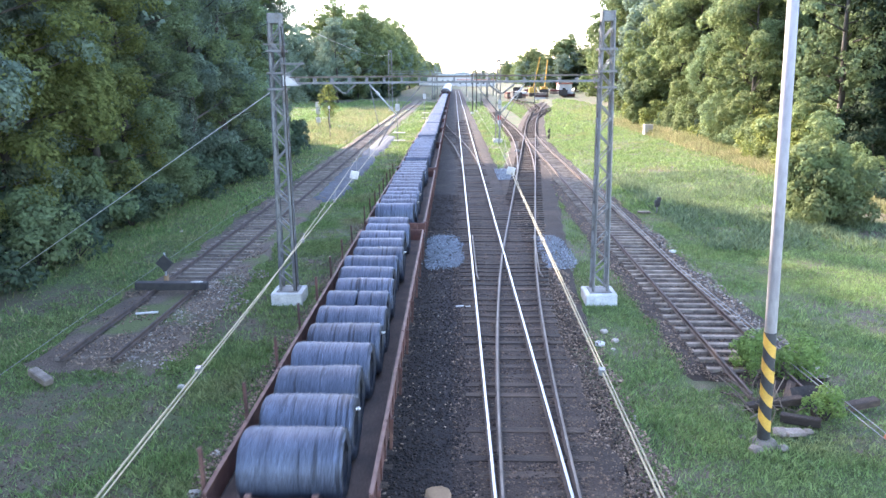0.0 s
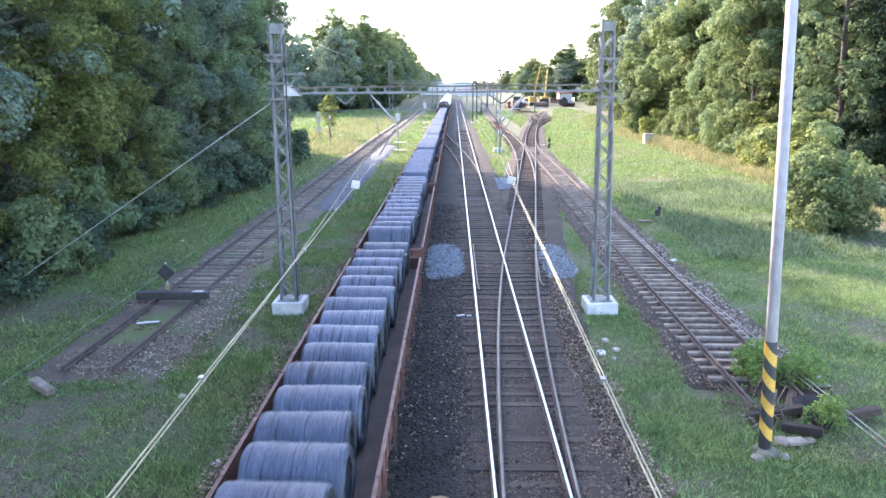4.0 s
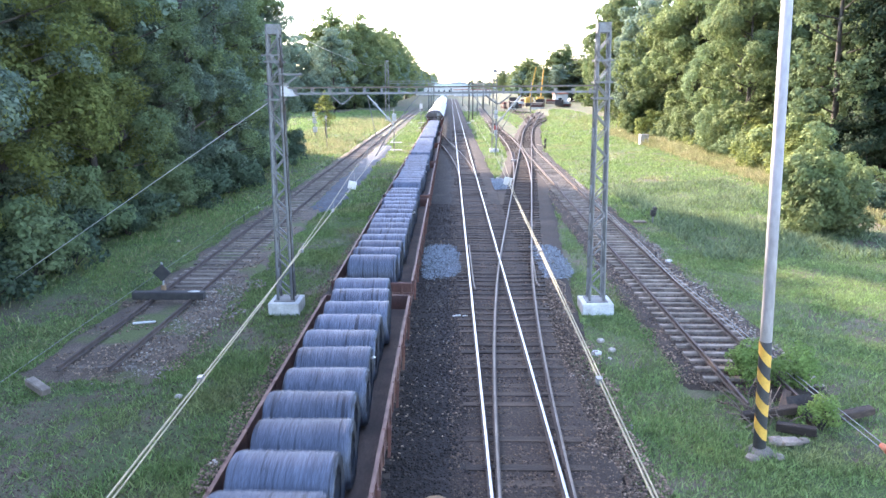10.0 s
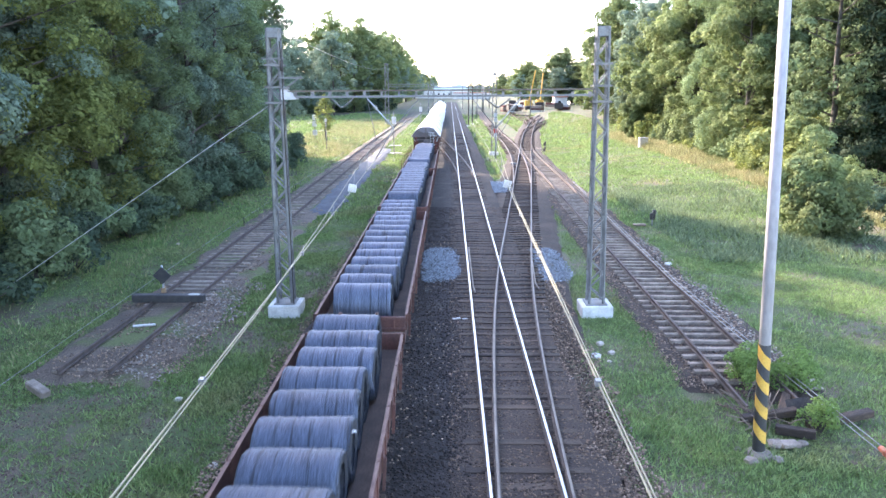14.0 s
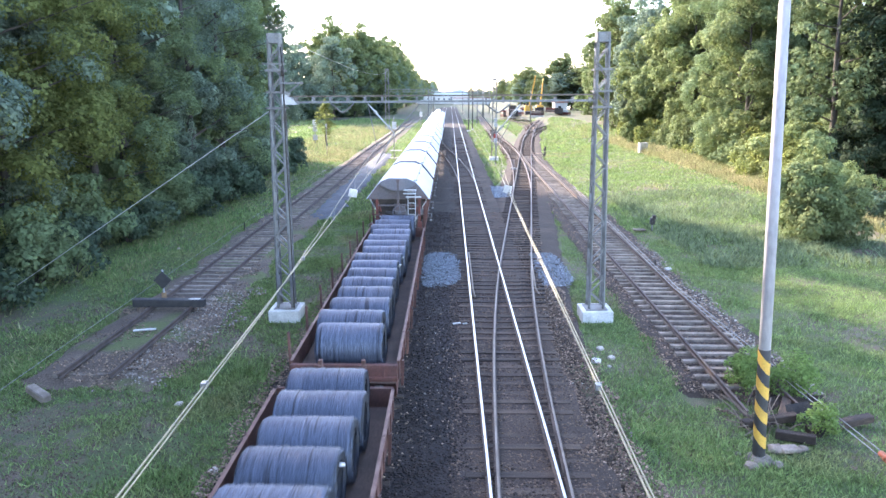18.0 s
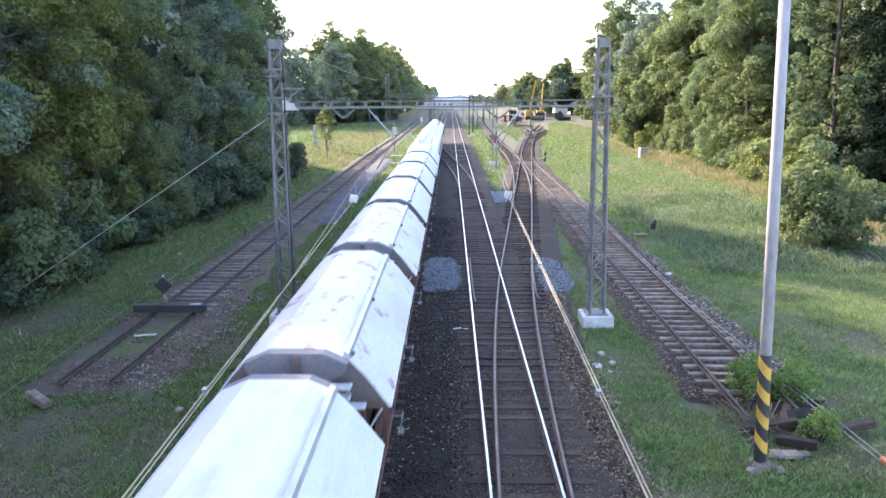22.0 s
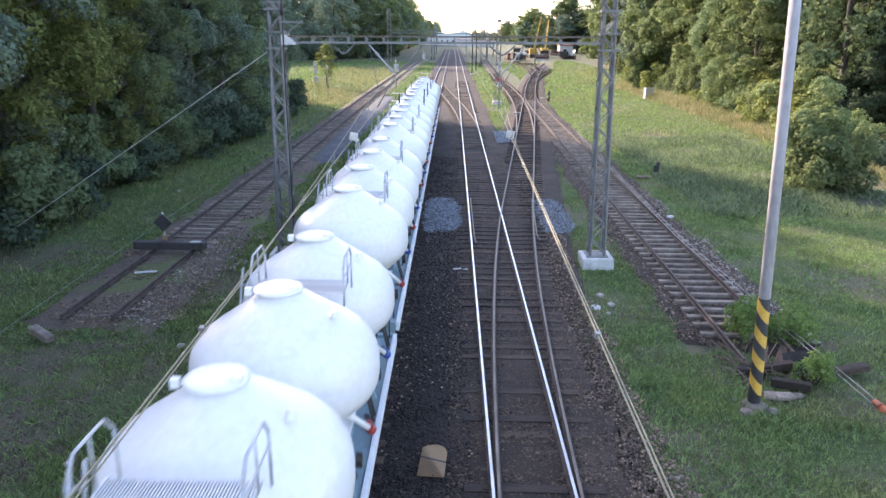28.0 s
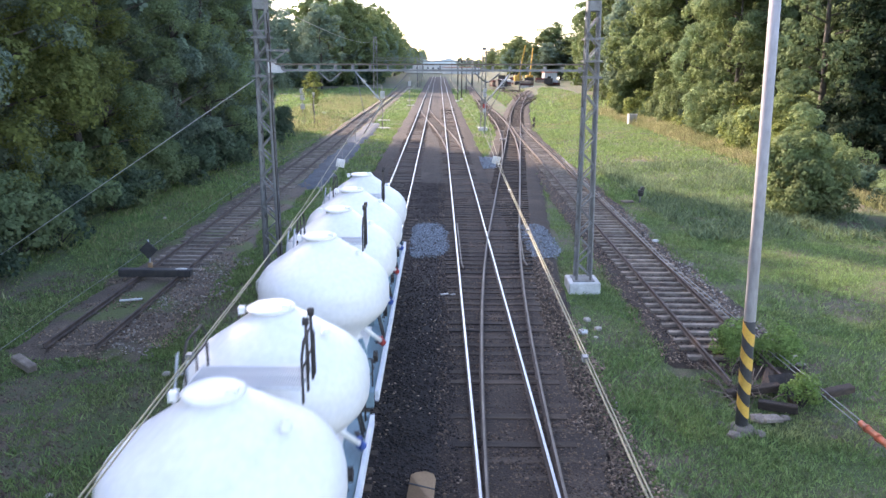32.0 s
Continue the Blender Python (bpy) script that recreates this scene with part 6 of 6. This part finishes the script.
def fbm(x, y, f):
    return sum(np.sin(x * f * k * 1.3 + 1.7 * k + 2.1 * np.sin(y * f * k * 0.7 + k)) * np.cos(y * f * k * 1.1 - 0.9 * k + 1.3 * np.sin(x * f * k * 0.6)) / k for k in (1, 2, 3, 5)) / 1.6


def clear_of_tracks(x, y):
    """True where grass grows."""
    vec = lambda fn: np.interp(y, YS, [fn(v) for v in YS])
    ok = ~((x > -6.6 - 0.4 * fbm(x, y, 0.9)) & (x < 2.35 + 0.4 * fbm(x, y, 0.8)))
    ok &= np.abs(x - vec(x_branch)) > 2.3 + 0.4 * fbm(x, y, 0.8)
    ok &= ~((np.abs(x - vec(x_siding_right)) < 1.75 + 0.3 * fbm(x, y, 0.9)) & (y > 18.6 + 0.8 * fbm(x, y, 1.2)))
    ok &= ~((np.abs(x - vec(x_siding_left) - 0.1) < 1.95 + 0.5 * fbm(x, y, 0.8)) & (y > 19.6 + 0.8 * fbm(x, y, 1.2)))
    ok &= ~((x > -11.3) & (x < -9.5 + 0.5 * fbm(x, y, 0.7)) & (y > 48) & (y < 98))
    ok &= ~((np.abs(x - vec(x_yard)) < 1.0) & (y > 75))
    return ok


YS = np.linspace(0, 260, 131)


def blades(name, n, x0, x1, y0, y1, h0, h1, w, mat, label, cut=-9.0, power=1.0, lean=0.5):
    x = nrg.uniform(x0, x1, n)
    y = y0 + (y1 - y0) * nrg.random(n) ** power
    keep = clear_of_tracks(x, y) & (fbm(x, y, 0.33) + 0.5 * fbm(x + 9, y, 1.1) + 0.45 * fbm(x, y + 5, 2.4) > cut + nrg.normal(0, 0.5, n))
    x, y = x[keep], y[keep]
    n = len(x)
    z = np.array([ground_z(a, b) for a, b in zip(x, y)]) - 0.02
    h = nrg.uniform(h0, h1, n) * (0.75 + 0.45 * fbm(x, y, 0.5))
    a = nrg.uniform(0, 2 * np.pi, n)
    ww = w * nrg.uniform(0.6, 1.4, n)
    lx, ly = nrg.normal(0, lean, n) * h, nrg.normal(0, lean, n) * h
    v = np.empty((n, 3, 3))
    v[:, 0] = np.stack([x - np.cos(a) * ww, y - np.sin(a) * ww, z], 1)
    v[:, 1] = np.stack([x + np.cos(a) * ww, y + np.sin(a) * ww, z], 1)
    v[:, 2] = np.stack([x + lx, y + ly, z + np.maximum(h, 0.03)], 1)
    me = bpy.data.meshes.new(name)
    me.vertices.add(3 * n)
    me.vertices.foreach_set("co", v.ravel())
    me.loops.add(3 * n)
    me.loops.foreach_set("vertex_index", np.arange(3 * n, dtype=np.int32))
    me.polygons.add(n)
    me.polygons.foreach_set("loop_start", np.arange(0, 3 * n, 3, dtype=np.int32))
    me.update(calc_edges=True)
    me.materials.append(M[mat])
    return tagged(new(name, me), label, "grass", kind="stuff")


blades("grass_near", 260000, 2.4, 20, 10, 48, 0.06, 0.22, 0.018, "grass", "short green grass over the sunny verge", cut=-0.45, power=1.2)
blades("grass_near_left", 300000, -20, -5.8, 11, 48, 0.06, 0.22, 0.018, "grass", "patchy green grass on brown soil beside the train", cut=-0.2, power=1.35)
blades("grass_tufts", 90000, -19, 17, 10, 50, 0.13, 0.34, 0.018, "grass", "rank green tufts and weeds", cut=0.5, power=1.25)
blades("weeds", 130000, -17, -5.8, 11, 36, 0.04, 0.2, 0.03, "weed", "broad-leaved weeds in clumps on the bare soil", cut=0.2, power=1.1, lean=1.0)
blades("weeds_right", 80000, 2.4, 14, 11, 38, 0.04, 0.2, 0.03, "weed", "broad-leaved weeds in the short grass", cut=0.25, power=1.1, lean=1.0)
blades("grass_mid", 170000, -24, 26, 46, 110, 0.12, 0.34, 0.045, "grass", "green grass of the middle verges", cut=-0.7, power=1.2)
blades("grass_far", 70000, -32, 34, 108, 230, 0.2, 0.55, 0.10, "grass", "far meadow grass", cut=-0.6, power=1.3)
blades("dry_grass", 16000, 23, 31, 40, 190, 0.35, 0.8, 0.035, "dry", "tall straw-coloured grass along the bushes", cut=0.3, power=1.5)
blades("dry_edge", 60000, 24, 30.5, 34, 125, 0.5, 1.15, 0.035, "dry", "tall soft straw and green grass at the bushes' feet", cut=-0.6, power=1.3)
blades("dry_grass_left", 16000, -21, -14.8, 12, 150, 0.2, 0.5, 0.03, "dry", "dry grass along the forest's foot", cut=0.25)
blades("herbs", 26000, 11, 22, 34, 62, 0.25, 0.75, 0.045, "sage", "tall bluish-green herbs in drifts on the verge", cut=0.15, lean=0.7)
blades("meadow_back", 36000, -64, -24, 88, 215, 0.2, 0.55, 0.09, "grass", "meadow grass reaching to the woods", cut=-0.6)
blades("meadow_dry", 26000, -26, -14.6, 88, 190, 0.4, 0.9, 0.05, "dry", "yellow meadow grass beyond the siding", cut=0.0)


def stones(name, n, x0, x1, y0, y1, z, s0, s1, mat, label, test=None, power=1.6, on_ground=False):
    x = nrg.uniform(x0, x1, n)
    y = y0 + (y1 - y0) * nrg.random(n) ** power
    if test is not None:
        k = test(x, y)
        x, y = x[k], y[k]
    n = len(x)
    s = nrg.uniform(s0, s1, n)
    base = np.array([(1, 0, 0), (0, 1, 0), (-1, 0, 0), (0, -1, 0), (0, 0, 0.75), (0, 0, -0.6)], float)
    tri = np.array([(0, 1, 4), (1, 2, 4), (2, 3, 4), (3, 0, 4), (1, 0, 5), (2, 1, 5), (3, 2, 5), (0, 3, 5)])
    v = base[None] * s[:, None, None] * nrg.uniform(0.6, 1.3, (n, 6, 3)) + nrg.normal(0, 0.15, (n, 6, 3)) * s[:, None, None]
    a = nrg.uniform(0, 6.28, n)
    c, d = np.cos(a), np.sin(a)
    vx, vy = v[..., 0] * c[:, None] - v[..., 1] * d[:, None], v[..., 0] * d[:, None] + v[..., 1] * c[:, None]
    zz = np.array([ground_z(p, q) for p, q in zip(x, y)])[:, None] + 0.005 if on_ground else z
    v = np.stack([vx + x[:, None], vy + y[:, None], v[..., 2] + zz], 2)
    f = (tri[None] + 6 * np.arange(n)[:, None, None]).reshape(-1, 3)
    me = bpy.data.meshes.new(name)
    me.vertices.add(6 * n)
    me.vertices.foreach_set("co", v.ravel())
    me.loops.add(3 * len(f))
    me.loops.foreach_set("vertex_index", f.astype(np.int32).ravel())
    me.polygons.add(len(f))
    me.polygons.foreach_set("loop_start", np.arange(0, 3 * len(f), 3, dtype=np.int32))
    me.update(calc_edges=True)
    me.materials.append(M[mat])
    return tagged(new(name, me), label, "ballast", kind="stuff")


def smooth_branch(y):
    return np.maximum(0, y - 14) ** 2 / 800


def in_patch(cx, cy, rx, ry):
    return lambda x, y: ((x - cx) / rx) ** 4 + ((y - cy) / ry) ** 4 + 0.7 * fbm(x, y, 1.3) + nrg.normal(0, 0.3, len(x)) < 1


stones("ballast_stones", 34000, -1.6, 2.6, 9, 50, -0.190, 0.02, 0.058, "stone", "loose brown ballast stones", power=1.8)
stones("oily_stones", 36000, -6.4, -1.1, 9, 50, -0.182, 0.02, 0.055, "stone_oily_shaded", "loose oily ballast stones, the train's shade painted into their colour", power=1.8)
stones("brown_stones", 1300, -3.2, -1.1, 9, 40, -0.18, 0.02, 0.05, "stone_brown", "scattered brown stones beside the train", lambda x, y: fbm(x, y, 0.9) > 0.0, power=1.8)
stones("ballast_shoulder_right", 15000, 1.3, 4.0, 9, 45, -0.2, 0.018, 0.05, "stone_brown", "grey-brown stones on the ballast shoulder", lambda x, y: np.abs(x - 2.35 - 0.3 * fbm(x, y, 0.7) - 0.5 * smooth_branch(y)) < 0.65)
stones("ballast_shoulder_left", 7000, -7.3, -5.8, 9, 40, -0.22, 0.018, 0.05, "stone_brown", "grey-brown stones beside the train", lambda x, y: np.abs(x + 6.5 + 0.3 * fbm(x, y, 0.7)) < 0.5)
stones("ballast_stones_edge", 3500, -2.6, 4.2, 9, 30, -0.2, 0.02, 0.05, "stone_pale", "scattered paler ballast stones", lambda x, y: ((np.abs(x + 2.0) < 0.75) | (np.abs(x - 2.2 - x * 0.02) < 0.7)) & (fbm(x, y, 0.8) > 0.1))
stones("gravel_left", 9000, -14.5, -9.2, 17.5, 50, -0.195, 0.02, 0.05, "stone_brown", "pale gravel round the buffer siding", lambda x, y: ((x > -11.6) & (x < -9.6 + 0.5 * fbm(x, y, 0.9)) & (y < 29 + 2 * fbm(x, y, 0.5)) & (y > 19.6 + 1.2 * fbm(x, y, 0.8))) | ((np.abs(x + 12.4) < 1.9) & (fbm(x, y, 0.9) > 0.15) & (y > 19.4 + 1.2 * fbm(x, y, 0.8))))
stones("gravel_left_pale", 1300, -11.7, -9.0, 18.6, 30, -0.19, 0.02, 0.055, "stone_pale", "pale gravel spilled beside the buffer siding", lambda x, y: (fbm(x, y, 0.8) > -0.1) & (x < -9.7 + 0.6 * fbm(x, y, 0.9)), power=1.0)
stones("soil_clods", 22000, -17, -6, 12, 34, 0, 0.012, 0.035, "stone", "crumbs of soil and grit between the grass", lambda x, y: fbm(x, y, 0.7) > -0.5, on_ground=True)
stones("gravel_right", 16000, 4.6, 9.6, 17.5, 70, -0.245, 0.02, 0.055, "stone", "brown stones between the right siding's sleepers", lambda x, y: (np.abs(x - (6.93 + 0.0225 * (y - 20))) < 1.4) & (y > 18.4 + 1.2 * fbm(x, y, 0.9)))
stones("gravel_right_edge", 11000, 4.6, 9.6, 17.5, 70, -0.245, 0.02, 0.055, "stone_brown", "grey-brown stones along the right siding's edges", lambda x, y: (np.abs(np.abs(x - (6.93 + 0.0225 * (y - 20))) - 1.62 - 0.2 * fbm(x, y, 1)) < 0.38) & (y > 18.4 + 1.2 * fbm(x, y, 0.9)))
stones("gravel_right_pale", 3500, 7.9, 10.2, 19, 40, -0.26, 0.02, 0.07, "stone_pale", "pale stones along the siding's edge", lambda x, y: np.abs(x - (8.6 + 0.03 * (y - 20)) - 0.2 * fbm(x, y, 1)) < 0.35)
stones("fresh_stones", 7000, -3.2, -1.0, 29.5, 37.5, -0.165, 0.02, 0.045, "stone_blue", "patch of fresh blue-grey stones between the tracks", in_patch(-2.05, 33.3, 0.85, 3.2), 1.0)
stones("fresh_stones_right", 5000, 2.4, 4.4, 29.5, 38, -0.18, 0.02, 0.045, "stone_blue", "patch of fresh blue-grey stones by the points", in_patch(3.2, 33.5, 0.75, 3.2), 1.0)
stones("fresh_stones_far", 3000, 2.0, 4.2, 56, 66, -0.2, 0.03, 0.07, "stone_blue", "fresh stones beside the branch", in_patch(2.4, 61, 1.2, 3.5), 1.0)

# ---- points: check rails and blades ----
for x, y0, y1, nm in ((-0.62, 28.0, 37.0, "check_rail"), (x_branch(32) + 0.62, 28.5, 37.0, "check_rail")):
    cr = thing(nm, "dull guard rail beside the crossing frog", "guard rail", "guard rails")
    bm = bmesh.new()
    polyline(bm, [(x + 0.05, y0, -0.03), (x, y0 + 0.8, -0.03), (x + (x_branch(y1) - x_branch(32) if x > 0 else 0), y1 - 0.8, -0.03)], 0.035, 6)
    part("rail", bm, "rail_dull", cr)
bm = bmesh.new()
box(bm, 5.4, 79, -0.12, 0.7, 0.35, 0.25)
pm = thing("point_machine", "grey point machine box beside the branch track", "point machine", at=pose(0, 0, 0))
part("housing", bm, "galv", pm, bevel=0.03)

# ---- the yard in the distance ----
rng = random.Random(33)


def open_wagon(x, y, rz, label):
    w = thing("yard_wagon", label, "goods wagon", "parked wagons", at=pose(x, y, 0, 0, 0, rz))
    bm = bmesh.new()
    box(bm, 0, 0, 1.25, 2.7, 10.5, 0.25)
    part("frame", bm, "dark", w)
    for s in (-1, 1):
        bm = bmesh.new()
        box(bm, s * 1.33, 0, 2.1, 0.1, 10.4, 1.5)
        part("side_wall", bm, "dark", w)
        bm = bmesh.new()
        box(bm, 0, s * 5.15, 2.1, 2.7, 0.1, 1.5)
        part("end_wall", bm, "dark", w)
    for yb in (-3.4, 3.4):
        bm = bmesh.new()
        wheelset(bm, yb)
        part("wheelset", bm, "dark", w)
    return w


ow = open_wagon(17.2, 222, 0, "dark brown open goods wagon parked in the yard")
copy_thing(ow, pose(35.5, 250, 0, 0, 0, -9))
copy_thing(ow, pose(30.5, 262, 0, 0, 0, -10))
copy_thing(ow, pose(24.0, 300, 0, 0, 0, -6))


def crane(x, y, lean, h, label):
    c = thing("track_crane", label, "crane", "yard cranes", at=pose(x, y, -0.2))
    bm = bmesh.new()
    box(bm, 0, 0, 1.1, 2.8, 6.0, 1.0)
    part("chassis", bm, "dark", c)
    for yb in (-2.0, 2.0):
        bm = bmesh.new()
        wheelset(bm, yb)
        part("wheelset", bm, "dark", c)
    bm = bmesh.new()
    box(bm, 0, 0.5, 2.7, 2.6, 3.2, 2.0)
    part("cab", bm, "crane", c, bevel=0.1)
    bm = bmesh.new()
    beam(bm, (0, -1, 2.5), (lean, -3, h), 0.32, 0.4)
    part("jib", bm, "crane", c, "raised yellow jib")
    bm = bmesh.new()
    beam(bm, (lean, -3, h), (lean + 0.4, -3, h * 0.45), 0.1, 0.1)
    part("hook_rope", bm, "dark", c)
    return c


crane(27.0, 268, 2.0, 14.2, "yellow rail crane with its jib raised")
crane(32.0, 275, 0.6, 13.4, "orange-yellow rail crane with its jib raised")
for x, y, sx, sy, sz, m, lab in ((42, 292, 5, 6, 4.3, "wall_pale", "small pale flat-roofed depot hut"), (14, 520, 26, 12, 4.2, "wall_pale", "far pale station building"), (-18, 560, 60, 14, 6, "wall_pale", "far pale bridge-like building across the line"), (64, 350, 18, 14, 6.5, "wall_pale", "pale warehouse beside the yard")):
    b = thing("building", lab, "building", "far buildings", at=pose(x, y, 0))
    bm = bmesh.new()
    box(bm, 0, 0, sz / 2, sx, sy, sz)
    part("wall", bm, m, b)
    bm = bmesh.new()
    box(bm, 0, 0, sz + 0.2, sx + 0.8, sy + 0.8, 0.4)
    part("roof", bm, "roof_red" if sz < 4.5 else "concrete_sleeper", b)
    for k in range(int(sx / 4)):
        bm = bmesh.new()
        box(bm, -sx / 2 + 2 + k * 4, -sy / 2 - 0.03, sz * 0.55, 1.6, 0.1, 1.4)
        win = part("window", bm, "sill_white", b)
        bm = bmesh.new()
        box(bm, -sx / 2 + 2 + k * 4, -sy / 2 - 0.09, sz * 0.55, 1.35, 0.04, 1.15)
        part("pane", bm, "glass", win)
for k in range(9):
    x, y = rng.uniform(14, 40), rng.uniform(235, 330)
    p = thing("material_stack", "stack of red and white track material in the yard", "stack", "yard material stacks", at=pose(x, y, 0, 0, 0, rng.uniform(0, 90)))
    for j in range(3):
        bm = bmesh.new()
        box(bm, rng.uniform(-0.3, 0.3), 0, 0.4 + j * 0.75, 2.2, 4.0, 0.7)
        part("layer", bm, ("wagon_rust", "concrete_sleeper", "hopper_red", "wall_pale")[(k + j) % 4], p)
for x, y, h in ((6.0, 205, 11), (9.5, 250, 12), (-8, 250, 11), (3.4, 290, 12), (14.5, 300, 12), (-9, 330, 11), (22, 215, 9)):
    p = thing("yard_mast", "thin grey line mast in the distance", "catenary mast", "far masts", at=pose(x, y, -0.3))
    bm = bmesh.new()
    bar(bm, (0, 0, 0), (0, 0, h), 0.16, 0.09, 8)
    part("shaft", bm, "galv", p)
    bm = bmesh.new()
    beam(bm, (0, 0, h - 1.5), (2.4 if x < 0 else -2.4, 0, h - 1.2), 0.08, 0.08)
    part("arm", bm, "galv", p)
for y, x0, x1 in ((255, -9, 10), (330, -9, 16)):
    fb = thing("portal_beam", "far portal beam over the yard tracks", "portal beam", at=pose(0, y, 0))
    bm = bmesh.new()
    beam(bm, (x0, 0, 8.2), (x1, 0, 8.2), 0.2, 0.35)
    part("chord", bm, "galv", fb)
    for x in (x0, x1):
        bm = bmesh.new()
        bar(bm, (x, 0, -0.4), (x, 0, 9), 0.2, 0.14, 8)
        part("post", bm, "galv", fb)

# woods on the horizon, with the haze put into their pale colour
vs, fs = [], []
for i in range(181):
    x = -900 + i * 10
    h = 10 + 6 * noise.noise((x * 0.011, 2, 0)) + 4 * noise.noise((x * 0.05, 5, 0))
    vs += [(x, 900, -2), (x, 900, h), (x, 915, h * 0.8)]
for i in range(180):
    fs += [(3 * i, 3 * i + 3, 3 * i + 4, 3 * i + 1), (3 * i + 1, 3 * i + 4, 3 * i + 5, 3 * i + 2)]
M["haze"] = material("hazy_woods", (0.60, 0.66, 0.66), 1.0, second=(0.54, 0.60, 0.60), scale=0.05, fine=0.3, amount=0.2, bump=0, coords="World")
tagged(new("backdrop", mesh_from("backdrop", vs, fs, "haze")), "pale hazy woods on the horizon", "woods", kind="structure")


def motions():
    for ob, x, y, z, rz in MOVERS:
        walk(ob, [(t, pose(x, y - run(t), z, 0, 0, rz)) for t in (0, 8, 16, 22, 25, 27, 29, 30.5, 32)])


motions()
